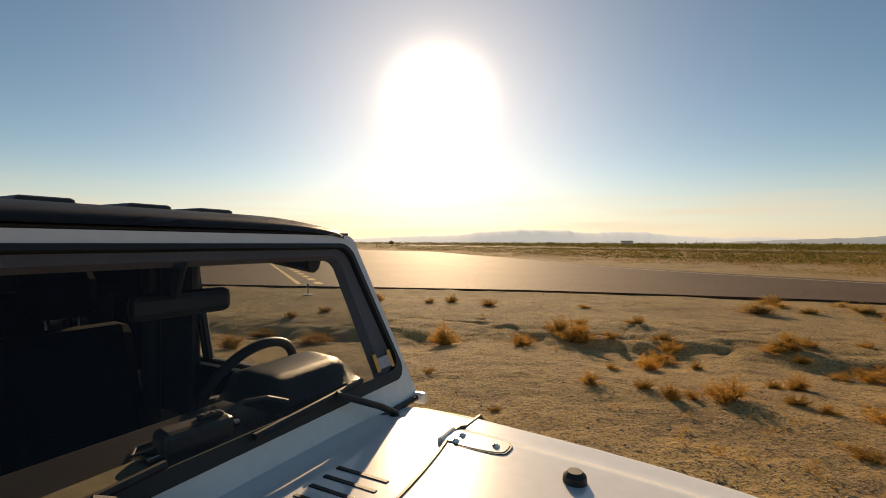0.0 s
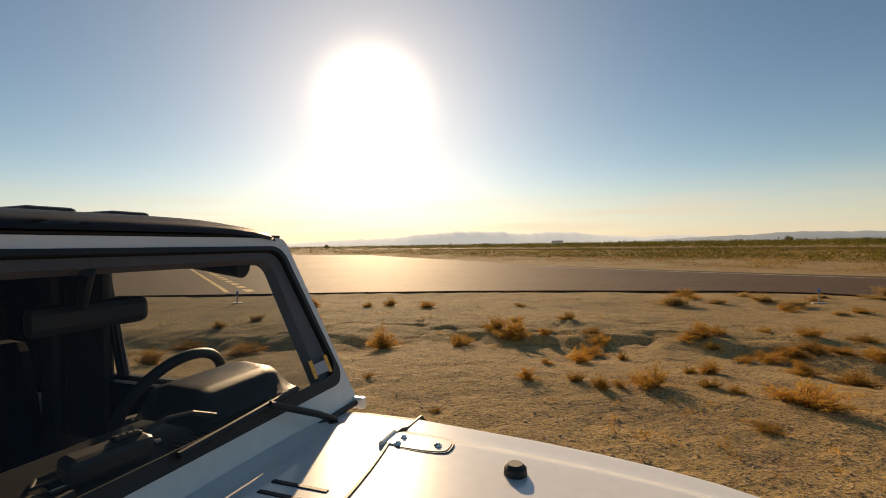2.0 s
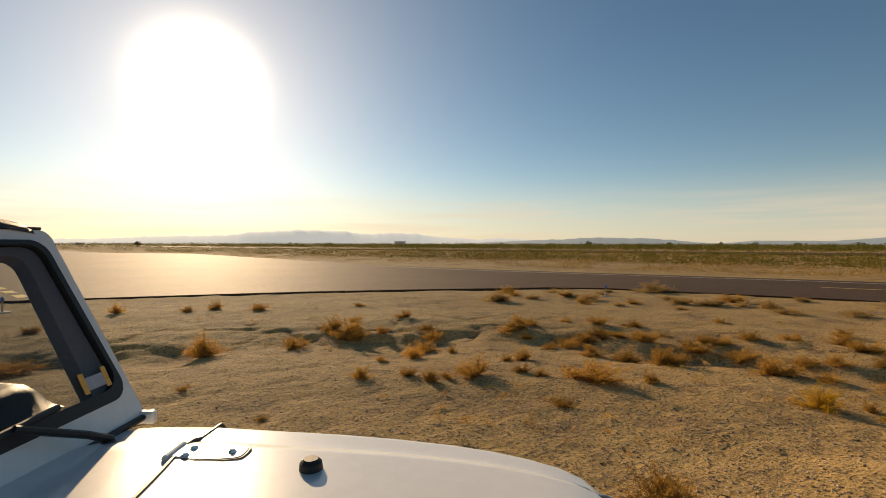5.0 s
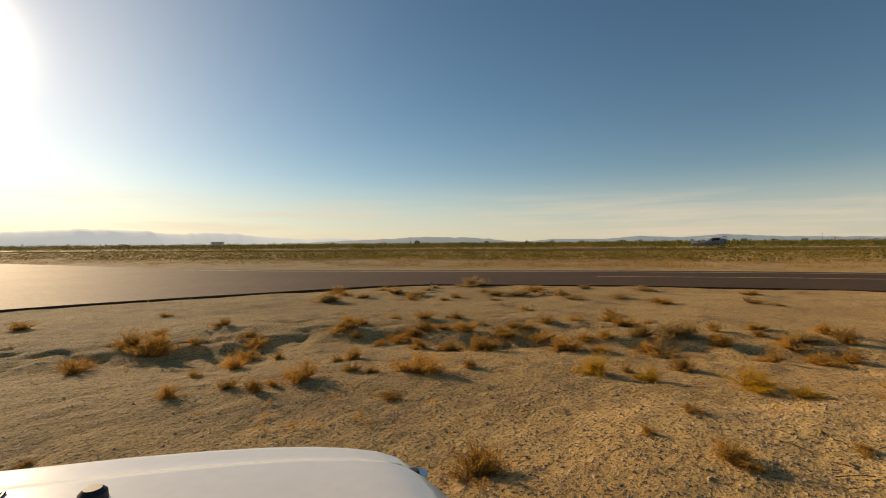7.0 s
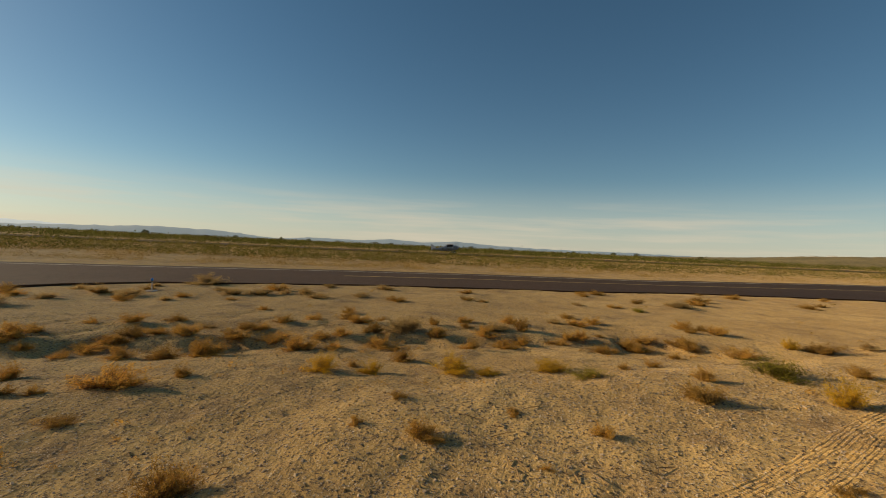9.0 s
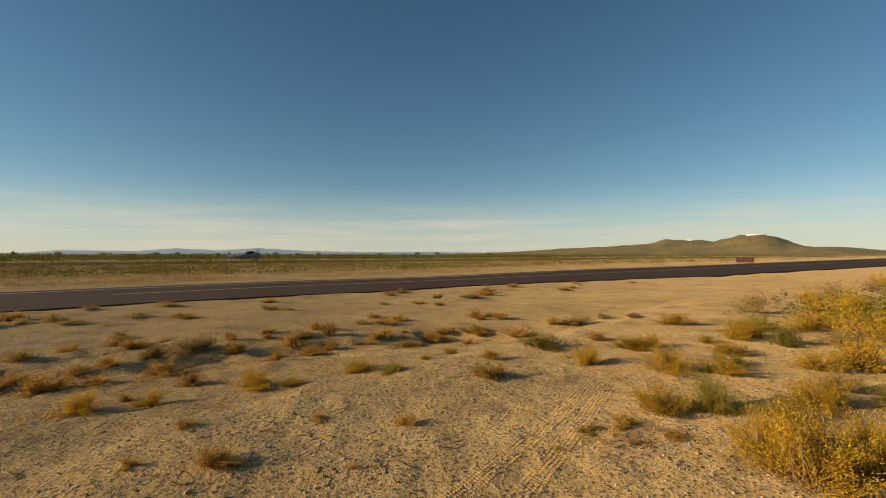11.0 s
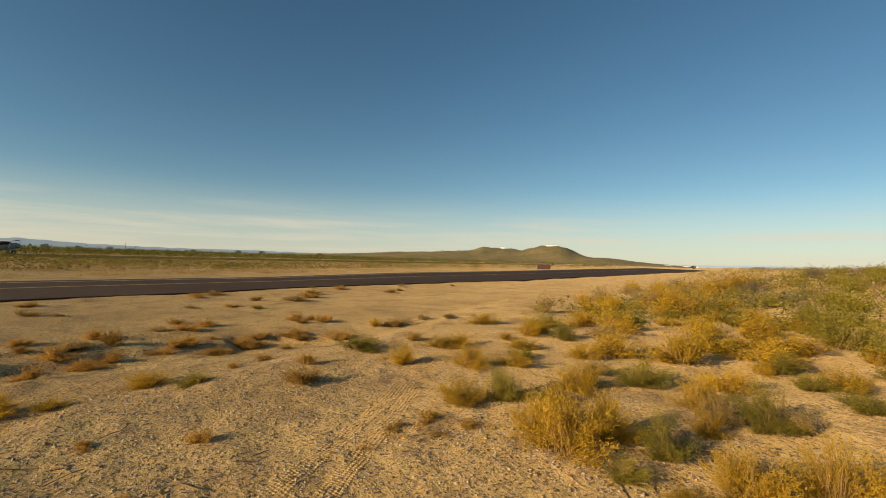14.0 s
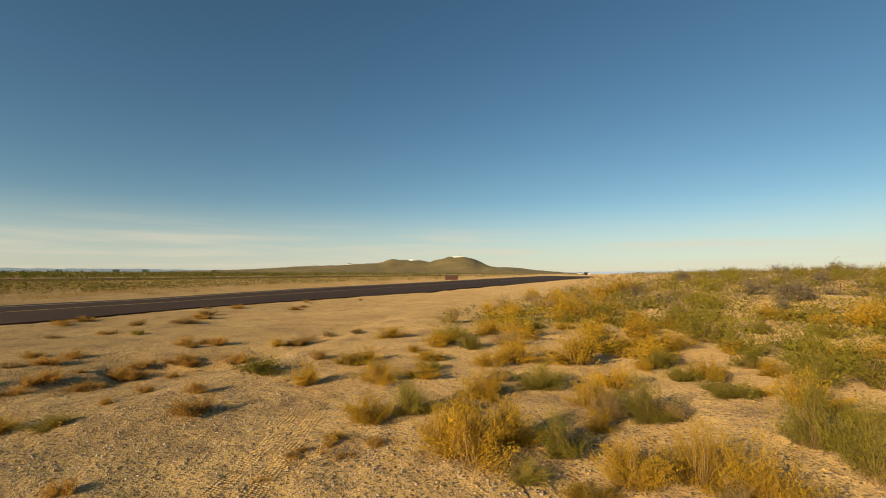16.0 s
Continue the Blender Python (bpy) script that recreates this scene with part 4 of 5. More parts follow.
def build_cabin():
    rows = [[(x, y, Z(z)) for y in (-0.67, -0.6, -0.3, 0.0, 0.3, 0.6, 0.67)] for x, z in ((-0.345, 1.210), (-0.50, 1.235), (-0.68, 1.245), (-0.76, 1.215), (-0.78, 1.10), (-0.74, 0.90))]
    bm = sheet(bmesh.new(), rows)
    bmesh.ops.solidify(bm, geom=bm.faces[:], thickness=0.02)
    dash = wide(part("dashboard", bm, DASH, car, "dark grey moulded dashboard", True))
    wide(part("dash_pad", boxed(-0.52, -0.445, -0.68, -0.05, Z(1.230), Z(1.250), 0.006), DASH_PAD, dash))
    wide(part("dash_pad", boxed(-0.434, -0.36, -0.68, -0.05, Z(1.218), Z(1.240), 0.006), DASH_PAD, dash))
    rows = []
    for x, z in ((-0.47, 1.25), (-0.50, 1.30), (-0.54, 1.322), (-0.64, 1.330), (-0.69, 1.318), (-0.70, 1.28)):
        rows.append([(x, y, Z(1.24 + (z - 1.24) * (1 - 0.85 * smooth(0.14, 0.20, abs(y - 0.48))))) for y in [0.28 + 0.40 * k / 16 for k in range(17)]])
    bm = sheet(bmesh.new(), rows)
    bmesh.ops.solidify(bm, geom=bm.faces[:], thickness=0.012)
    wide(part("instrument_hood", bm, DASH, dash, "padded hood over the instruments", True))
    bm = bmesh.new()
    for k in range(6):
        tube(bm, [(-0.49, 0.21 + 0.016 * k, Z(1.238)), (-0.45, 0.21 + 0.016 * k, Z(1.240)), (-0.41, 0.21 + 0.016 * k, Z(1.228))], 0.004, 6)
    wide(part("air_vent", bm, BLACK_TRIM, dash))
    # steering wheel
    hub, tilt = Vector((-0.86, 0.54, Z(1.19))), pose(0, 0, 0, 0, -62, 0)
    ring = [hub + tilt @ Vector((0.19 * math.cos(q), 0.19 * math.sin(q), 0)) for q in [k * math.tau / 40 for k in range(40)]]
    wheel = wide(part("steering_wheel", tube(bmesh.new(), ring, 0.017, 10, True), BLACK_TRIM, car, "black leather steering wheel", True))
    for q in (radians(0 + 90), radians(270), radians(180)):
        wide(part("spoke", tube(bmesh.new(), [hub + tilt @ Vector((0.05 * math.cos(q), 0.05 * math.sin(q), -0.02)), hub + tilt @ Vector((0.185 * math.cos(q), 0.185 * math.sin(q), 0))], 0.016, 8), DASH, wheel))
    wide(part("horn_pad", rod(bmesh.new(), hub + tilt @ Vector((0, 0, -0.05)), hub + tilt @ Vector((0, 0, 0.02)), 0.075, 0.06, 20), DASH, wheel))
    wide(part("steering_column", rod(bmesh.new(), hub + tilt @ Vector((0, 0, -0.04)), (-0.70, 0.54, Z(1.10)), 0.04, 0.05, 12), DASH, car))
    # mirror, visors, seats, roll bar
    mirror = wide(part("rear_view_mirror", boxed(-0.70, -0.66, 0.03, 0.31, Z(1.505), Z(1.572), 0.018), BLACK_TRIM, car, "black rear-view mirror"))
    wide(part("mirror_stalk", rod(bmesh.new(), (-0.67, 0.14, Z(1.56)), screen(0.05, 0.88, -0.02), 0.012, 0.014, 8), BLACK_TRIM, mirror))
    wide(part("mirror_glass", boxed(-0.705, -0.701, 0.042, 0.298, Z(1.512), Z(1.565)), CHROME, mirror))
    for y in (-0.36, 0.36):
        wide(part("sun_visor", boxed(-0.84, -0.62, y - 0.20, y + 0.16, Z(1.692), Z(1.708), 0.006), SEAT, car))
        seat = wide(part("seat", boxed(-1.75, -1.20, y - 0.25, y + 0.25, Z(0.72), Z(0.90), 0.06), SEAT, car, "black cloth front seat"))
        lean = Matrix.Translation((-1.62, y, Z(0.80))) @ pose(0, 0, 0, 0, -14, 0)
        wide(part("backrest", boxed(-0.08, 0.08, -0.25, 0.25, 0, 0.56, 0.06, lean), SEAT, seat))
        wide(part("headrest", boxed(-0.06, 0.06, -0.14, 0.14, 0.60, 0.80, 0.05, lean), SEAT, seat))
        for d in (-0.06, 0.06):
            wide(part("headrest_post", rod(bmesh.new(), lean @ Vector((0, d, 0.52)), lean @ Vector((0, d, 0.64)), 0.007, 0.007, 8), CHROME, seat))
    bar = [(-1.55, -0.60, Z(0.9)), (-1.55, -0.60, Z(1.60)), (-1.55, -0.52, Z(1.66)), (-1.55, 0.52, Z(1.66)), (-1.55, 0.60, Z(1.60)), (-1.55, 0.60, Z(0.9))]
    wide(part("roll_bar", tube(bmesh.new(), bar, 0.04, 10), BLACK_TRIM, car, "padded black roll bar"))
    for s in (-1, 1):
        wide(part("roll_bar_side", tube(bmesh.new(), [(-1.55, s * 0.57, Z(1.65)), (-0.80, s * 0.59, Z(1.66)), (-0.62, s * 0.61, Z(1.63))], 0.035, 10), BLACK_TRIM, car))
    wide(part("headliner", boxed(-2.6, -0.62, -0.64, 0.64, Z(1.735), Z(1.745)), SEAT, car))
    wide(part("rear_seat", boxed(-2.58, -2.25, -0.55, 0.55, Z(0.75), Z(1.45), 0.08), SEAT, car))




build_roof()
build_body()
build_cabin()
build_hood()
build_cowl()


def build_radio():
    """A small handset with a cable lying on the dashboard."""
    m = CAR @ Matrix.Translation((-0.50, 0.08, Z(1.242))) @ pose(0, 0, 0, 0, 0, 80) @ Matrix.Scale(0.72, 4)
    r = thing("radio_handset", m, "black radio with a cable lying on the dashboard", "radio")
    part("case", boxed(-0.12, 0.10, -0.05, 0.045, -0.004, 0.07, 0.02), DASH, r)
    part("button_bar", boxed(0.0, 0.075, -0.02, 0.015, 0.069, 0.082, 0.004), BLACK_TRIM, r)
    for k in range(4):
        part("button", boxed(0.006 + 0.017 * k, 0.018 + 0.017 * k, -0.012, 0.006, 0.081, 0.085, 0.001), DASH, r)
    for y in (-0.03, 0.02):
        part("knob", rod(bmesh.new(), (0.099, y, 0.035), (0.118, y, 0.035), 0.012, 0.010, 12), CHROME, r)
    part("bracket", boxed(-0.155, -0.118, -0.03, 0.03, -0.004, 0.012, 0.003), CHROME, r)
    part("aerial", tube(bmesh.new(), [(0.09, 0.01, 0.06), (0.16, 0.015, 0.082), (0.24, 0.0, 0.078), (0.31, -0.02, 0.05)], 0.008, 8), DASH, r)
    part("cable", tube(bmesh.new(), [(-0.12, 0, 0.02), (-0.17, 0.04, 0.004), (-0.14, 0.10, 0.002), (-0.02, 0.11, 0.004), (0.08, 0.09, 0.004)], 0.005, 6), BLACK_TRIM, r)


build_radio()


# ---- plants ----
DRY_1 = [(-2.92, 9.42, 0.56, 0.25), (-3.00, 7.88, 0.48, 0.29), (-1.81, 8.74, 0.72, 0.29), (-2.06, 11.32, 0.52, 0.13), (-2.65, 10.45, 0.37, 0.20), (0.63, 8.23, 0.59, 0.46), (2.01, 8.08, 0.56, 0.33), (3.10, 8.38, 0.66, 0.54), (-0.88, 13.28, 0.33, 0.30), (0.58, 12.63, 0.32, 0.20), (1.20, 12.79, 0.47, 0.29), (2.17, 12.23, 0.57, 0.23), (4.61, 11.68, 0.34, 0.14), (2.18, 5.29, 0.27, 0.22), (2.84, 6.21, 0.20, 0.11), (3.41, 6.23, 0.40, 0.28), (2.74, 5.10, 0.25, 0.19), (2.86, 4.78, 0.30, 0.20), (3.10, 4.77, 0.17, 0.13), (4.26, 6.45, 0.20, 0.16), (3.44, 4.66, 0.44, 0.33), (6.03, 7.00, 0.32, 0.25), (4.46, 5.24, 0.19, 0.16), (5.99, 6.52, 0.33, 0.18)]
DRY_2 = [(4.80, 5.26, 0.35, 0.23), (4.09, 4.51, 0.23, 0.17), (4.21, 4.27, 0.20, 0.14), (5.93, 5.81, 0.33, 0.15), (4.64, 3.79, 0.75, 0.35), (6.88, 5.89, 0.52, 0.23), (7.29, 5.39, 0.48, 0.17), (6.23, 5.14, 0.58, 0.22), (6.50, 4.65, 0.57, 0.24), (6.60, 4.11, 0.64, 0.39), (7.75, 4.26, 0.63, 0.28), (8.24, 4.41, 0.38, 0.23), (5.19, 3.37, 0.30, 0.17), (2.79, 1.68, 0.45, 0.29), (7.95, 3.63, 0.60, 0.28), (7.41, 2.97, 0.61, 0.35), (8.19, 2.92, 0.42, 0.18), (8.44, 2.53, 0.36, 0.24), (6.36, 1.64, 0.17, 0.14), (8.07, 1.63, 0.68, 0.32), (6.98, 1.09, 0.39, 0.31), (10.00, 1.04, 0.30, 0.25), (9.10, 0.86, 0.37, 0.27), (3.65, 3.36, 0.31, 0.11)]
DRY_3 = [(3.99, 0.81, 0.16, 0.10), (4.64, 0.59, 0.20, 0.10), (3.82, 0.23, 0.34, 0.17), (3.75, 0.08, 0.18, 0.08), (13.55, 2.73, 0.72, 0.22), (14.73, 0.70, 0.56, 0.23), (0.25, 5.94, 0.21, 0.08), (0.87, 4.57, 0.16, 0.08), (4.56, -0.53, 0.15, 0.07), (7.49, 6.88, 0.28, 0.12), (10.17, 5.06, 0.33, 0.15), (9.53, 3.51, 0.46, 0.12), (9.12, 0.85, 0.31, 0.23), (8.38, 0.11, 0.38, 0.25), (8.90, -0.53, 0.52, 0.26), (9.31, -0.84, 0.44, 0.25), (9.60, -1.50, 0.54, 0.17), (10.19, -0.82, 0.43, 0.39), (7.79, -2.80, 0.26, 0.18), (7.05, -2.18, 0.21, 0.13), (11.57, -2.56, 0.50, 0.24), (9.99, -2.05, 0.36, 0.27), (5.36, -2.58, 0.48, 0.27), (6.36, -2.97, 0.35, 0.23)]
DRY_4 = [(10.42, -3.46, 0.61, 0.15), (10.11, -4.06, 0.63, 0.24), (9.01, -3.61, 0.34, 0.15), (10.08, -6.70, 0.80, 0.24), (7.25, -5.33, 0.39, 0.25), (16.88, -5.12, 0.51, 0.27), (17.90, -7.29, 0.81, 0.21), (4.20, -1.29, 0.21, 0.17), (4.49, -0.53, 0.12, 0.07), (3.50, -0.75, 0.12, 0.06), (3.57, -2.74, 0.20, 0.09), (3.28, -2.95, 0.17, 0.06), (3.24, -3.31, 0.18, 0.11), (9.38, -4.84, 0.63, 0.35), (3.57, -3.06, 0.16, 0.10), (3.27, -3.36, 0.16, 0.08), (3.64, -2.84, 0.15, 0.07), (3.25, -3.03, 0.15, 0.06)]
STRAW_1 = [(8.42, 10.50, 0.98, 0.37), (9.62, 10.30, 0.48, 0.22), (11.14, 10.30, 0.89, 0.31), (9.23, 1.53, 0.76, 0.40), (14.83, 9.80, 1.20, 0.44), (12.63, 7.43, 0.76, 0.26), (13.11, 6.85, 0.84, 0.30), (13.15, 4.99, 0.73, 0.19), (14.03, 4.01, 0.69, 0.20), (8.08, 5.08, 0.39, 0.11), (10.01, -0.26, 0.70, 0.25), (11.28, -1.68, 0.53, 0.13), (10.51, -7.81, 0.37, 0.17), (9.90, -8.32, 0.54, 0.20), (3.81, -6.11, 0.40, 0.32), (2.03, -5.59, 0.33, 0.38), (1.48, -5.89, 0.29, 0.29), (0.10, -4.14, 0.43, 0.39), (0.59, -4.12, 0.31, 0.31), (8.70, -17.25, 1.48, 0.85)]
YELLOW_1 = [(5.90, 1.90, 0.39, 0.29), (6.04, 1.26, 0.29, 0.27), (6.36, 0.28, 0.54, 0.31), (6.29, -0.20, 0.35, 0.17), (6.76, -1.14, 0.51, 0.28), (5.72, -4.17, 0.45, 0.38), (6.43, -5.44, 0.66, 0.27), (10.23, -6.18, 0.37, 0.26), (8.55, -8.32, 0.81, 0.34), (5.82, -6.71, 0.40, 0.25), (6.49, -7.05, 0.37, 0.19), (3.67, -3.23, 0.23, 0.11), (3.81, -3.75, 0.53, 0.42), (5.00, -4.88, 0.70, 0.41), (4.70, -5.45, 0.48, 0.33), (6.47, -5.87, 0.40, 0.29), (5.66, -6.72, 0.59, 0.25), (6.92, -10.14, 0.83, 0.51), (6.44, -10.86, 0.99, 0.30), (4.55, -6.87, 0.55, 0.41), (4.41, -7.55, 0.86, 0.51), (3.53, -8.07, 0.98, 0.70), (2.37, -3.65, 0.75, 0.61), (2.85, -3.78, 0.46, 0.41)]
YELLOW_2 = [(2.37, -4.17, 0.56, 0.48), (1.24, -4.09, 0.52, 0.50), (0.86, -4.51, 0.54, 0.53), (2.69, -10.42, 1.06, 0.46), (3.46, -10.21, 0.95, 0.35), (3.71, -11.64, 1.08, 0.53), (9.73, -26.18, 2.83, 1.42), (6.47, -14.88, 1.45, 0.99), (1.67, -15.51, 0.88, 0.51), (-0.89, -7.84, 0.62, 0.70), (0.47, -4.45, 0.56, 0.52), (1.37, -3.64, 0.41, 0.18)]
GREEN_1 = [(6.24, -1.55, 0.51, 0.14), (6.91, -4.11, 0.81, 0.28), (14.67, -4.51, 0.51, 0.17), (3.70, -4.22, 0.56, 0.42), (3.20, -6.13, 0.68, 0.47), (1.89, -4.28, 0.46, 0.46), (1.87, -3.62, 0.31, 0.19), (1.64, -5.79, 0.66, 0.53), (1.19, -7.40, 0.65, 0.33), (2.39, -8.72, 0.60, 0.41), (5.50, -14.01, 1.01, 0.69), (2.22, -11.68, 1.18, 0.79), (7.45, -21.35, 1.24, 0.74), (4.04, -18.57, 0.87, 0.54), (1.26, -9.57, 0.54, 0.37), (0.40, -8.79, 0.79, 0.69), (0.27, -5.92, 0.57, 0.72), (-0.16, -5.36, 0.73, 0.76), (-0.36, -9.20, 0.90, 0.73), (-1.31, -10.78, 0.72, 0.61), (-1.05, -13.28, 1.32, 0.89), (0.37, -13.25, 0.60, 0.60), (-0.95, -16.51, 1.47, 0.75), (-0.64, -4.32, 0.42, 0.42)]


def leafy(seed, twigs, leaves, spread, rise, leaf, thick=0.010, droop=0.25, slim=0.34, loose=0.034):
    """Twigs out of one root, one metre wide and high, and the small leaves along them."""
    rng = random.Random(seed)
    tv, tf, lv, lf = [], [], [], []
    sprays = []
    for i in range(max(18, twigs // 16)):
        q, out = rng.uniform(0, math.tau), (0.12 + 0.88 * rng.random() ** 0.6) * spread
        high = rise * (0.7 + 0.3 * rng.random()) * (1.0 - 0.55 * out ** 2)
        sprays.append(Vector((0.5 * out * math.cos(q), 0.5 * out * math.sin(q), max(0.12, high))))
    for i in range(twigs):
        # each twig belongs to a spray, so that gaps open between the sprays
        lead = sprays[i % len(sprays)]
        root = Vector((0.07 * rng.gauss(0, 1), 0.07 * rng.gauss(0, 1), 0))
        tip = lead * rng.uniform(0.5, 1.02) + Vector((rng.gauss(0, 0.06), rng.gauss(0, 0.06), rng.gauss(0, 0.05)))
        tip.z = max(0.05, tip.z)
        mid = root.lerp(tip, 0.5) + Vector((0.04 * rng.gauss(0, 1), 0.04 * rng.gauss(0, 1), -droop * 0.4 * tip.z * rng.random()))
        q = math.atan2(tip.y, tip.x)
        side = Vector((-math.sin(q), math.cos(q), rng.uniform(-0.5, 0.5))) * thick
        n = len(tv)
        tv += [root - side, root + side, mid + side * 0.7, mid - side * 0.7, tip]
        tf += [(n, n + 1, n + 2, n + 3), (n + 3, n + 2, n + 4)]
        way = (tip - mid).normalized()
        for k in range(leaves):
            u = 0.2 + 0.85 * rng.random() ** 0.7
            c = (root.lerp(mid, u * 2) if u < 0.5 else mid.lerp(tip, u * 2 - 1)) + Vector((rng.gauss(0, 1), rng.gauss(0, 1), rng.gauss(0, 1))) * loose
            c.z = max(c.z, 0.01)
            a = (Vector((rng.gauss(0, 1), rng.gauss(0, 1), rng.gauss(0, 1))) + way * 1.5 + Vector((0, 0, 0.5))).normalized() * leaf * rng.uniform(0.6, 1.5)
            b = a.cross(Vector((rng.gauss(0, 1), rng.gauss(0, 1), rng.gauss(0, 1)))).normalized() * leaf * slim
            n = len(lv)
            lv += [c - a * 0.8 - b, c - a * 0.8 + b, c + a]
            lf.append((n, n + 1, n + 2))
    return (tv, tf), (lv, lf)


def bush_kind(mat, shapes, twigs, leaves, spread, rise, leaf, thick, slim=0.34, loose=0.034):
    kinds = []
    for seed in range(shapes):
        (tv, tf), (lv, lf) = leafy(seed * 7 + twigs, twigs, leaves, spread, rise, leaf, thick, 0.25, slim, loose)
        kinds.append((mesh_from("stem", tv, tf, STEMS), mesh_from("foliage", lv, lf, mat)))
    return kinds


def plant(kinds, rows, label, group, rng, name="bush", close=None):
    """close: finer shapes for those that stand nearest."""
    for x, y, wide, tall in rows:
        some = close if close and math.hypot(x, y) < 7 else kinds
        stems, foliage = some[rng.randrange(len(some))]
        grow = rng.uniform(1.08, 1.26)
        b = thing(name, Matrix.Translation((x, y, height(x, y) - 0.015)) @ pose(0, 0, 0, rng.uniform(-6, 6), rng.uniform(-6, 6), rng.uniform(0, 360)) @ Matrix.Diagonal((wide * grow, wide * grow, max(tall, 0.32 * wide) * (1.08 if some is close else 0.98), 1)), label, "bush", group)
        for piece, me in (("stem", stems), ("foliage", foliage)):
            o = new(piece, me)
            o.parent = b


rng = random.Random(4)
dry_kind = bush_kind(DRY, 6, 190, 19, 1.12, 1.0, 0.034, 0.006, 0.22, 0.022)
yellow_kind = bush_kind(YELLOWISH, 4, 190, 22, 1.16, 1.05, 0.026, 0.005, 0.32, 0.025)
yellow_near = bush_kind(YELLOWISH, 4, 310, 34, 1.2, 1.08, 0.0165, 0.004, 0.30, 0.022)
green_kind = bush_kind(GREENISH, 4, 190, 22, 1.16, 1.05, 0.026, 0.005, 0.32, 0.025)
green_near = bush_kind(GREENISH, 4, 310, 34, 1.2, 1.10, 0.0165, 0.004, 0.28, 0.022)
straw_kind = bush_kind(STRAWY, 3, 220, 20, 1.1, 1.0, 0.040, 0.006, 0.16, 0.030)
for rows in (DRY_1, DRY_2, DRY_3, DRY_4,):
    plant(dry_kind, rows, "dry rust-brown tumbleweed bush on bare dirt", "dry bushes", rng)
for rows in (YELLOW_1, YELLOW_2,):
    plant(yellow_kind, rows, "yellowing saltbush with small leaves on dirt", "yellow bushes", rng, close=yellow_near)
for rows in (GREEN_1,):
    plant(green_kind, rows, "green saltbush with yellow tips on dirt", "green bushes", rng, close=green_near)
for rows in (STRAW_1,):
    plant(straw_kind, rows, "pale straw grass clump beside the taxiway", "grass clumps", rng, "grass_clump")

# more dry bushes along the gully
gully_rows = []
while len(gully_rows) < 48:
    i = rng.randrange(3, 11)
    (ax, ay), (bx, by) = GULLY[i], GULLY[i + 1]
    u, d = rng.random(), rng.gauss(0.2, 0.9)
    long = math.hypot(bx - ax, by - ay)
    x, y = ax + (bx - ax) * u - (by - ay) / long * d, ay + (by - ay) * u + (bx - ax) / long * d
    w = rng.uniform(0.22, 0.6)
    gully_rows.append((x, y, w, w * rng.uniform(0.4, 0.65)))
plant(dry_kind, gully_rows, "dry rust-brown bush on the gully's bank", "gully bushes", rng)

# bushes on the bank that runs beside the taxiway
NEAR_ROWS = (YELLOW_1, YELLOW_2, GREEN_1,)
bank_rows = {"green": [], "yellow": [], "straw": [], "grey": []}
tries = 0
while sum(len(v) for v in bank_rows.values()) < 220 and tries < 9000:
    tries += 1
    s, a = 6 + 34 * rng.random() ** 1.4, rng.uniform(-20, 4.4)
    if a > 1.0 + (1.6 + 2.0 * smooth(8, 16, s)) * rng.random() or (s < 14 and rng.random() < 0.5):
        continue
    x, y = ALONG[0] * s + ACROSS[0] * a, ALONG[1] * s + ACROSS[1] * a
    if math.hypot(x, y) < 9.5 or min(math.hypot(x - bx, y - by) for rows in NEAR_ROWS for bx, by, _, _ in rows) < 0.55:
        continue
    w = rng.uniform(0.55, 1.25)
    bank_rows[rng.choice(("yellow", "yellow", "straw") if a > -1.5 else ("grey", "green", "green") if s > 14 else ("green", "green", "yellow"))].append((x, y, w, w * rng.uniform(0.5, 0.75)))
fill = []
while len(fill) < 84:
    s, a = rng.uniform(3.5, 15), rng.uniform(-9, 3.2)
    x, y = ALONG[0] * s + ACROSS[0] * a, ALONG[1] * s + ACROSS[1] * a
    if math.hypot(x, y) > 4.2 and a < 0.2 + 0.3 * s and min(math.hypot(x - bx, y - by) for rows in NEAR_ROWS for bx, by, _, _ in rows) > 0.4:
        w = rng.uniform(0.32, 0.78)
        fill.append((x, y, w, w * rng.uniform(0.55, 0.75)))
plant(yellow_kind, fill[:52], "small yellowing saltbush on sandy dirt", "bank bushes", rng, close=yellow_near)
plant(green_kind, fill[52:], "small olive saltbush on sandy dirt", "bank bushes", rng, close=green_near)


def thicket(mat, rows, label, seed):
    """Bushes that run together on the far bank: one object."""
    g = random.Random(seed)
    shapes = [leafy(seed * 5 + i, 100, 17, 1.16, 1.05, 0.032, 0.006)[1] for i in range(3)]
    verts, faces, n = [], [], 0
    for x, y, wide, tall in rows:
        lv, lf = shapes[g.randrange(3)]
        m = np.array(pose(x, y, height(x, y) - 0.02, 0, 0, g.uniform(0, 360)) @ Matrix.Diagonal((wide * 1.15, wide * 1.15, tall * 1.1, 1)))
        verts.append(np.array(lv) @ m[:3, :3].T + m[:3, 3])
        faces.append(np.array(lf) + n)
        n += len(lv)
    tagged(new("bank_bushes", mesh_from("bank_bushes", np.concatenate(verts).tolist(), np.concatenate(faces).tolist(), mat)), label, "bushes", kind="stuff")


thicket(GREENISH, bank_rows["green"], "green saltbush growing together on the sandy bank", 3)
thicket(YELLOWISH, bank_rows["yellow"], "yellowing saltbush growing together on the sandy bank", 4)
thicket(GREYISH, bank_rows["grey"], "grey-brown saltbush growing together on the sandy bank", 5)
thicket(STRAWY, bank_rows["straw"], "straw-coloured bushes growing together on the sandy bank", 6)

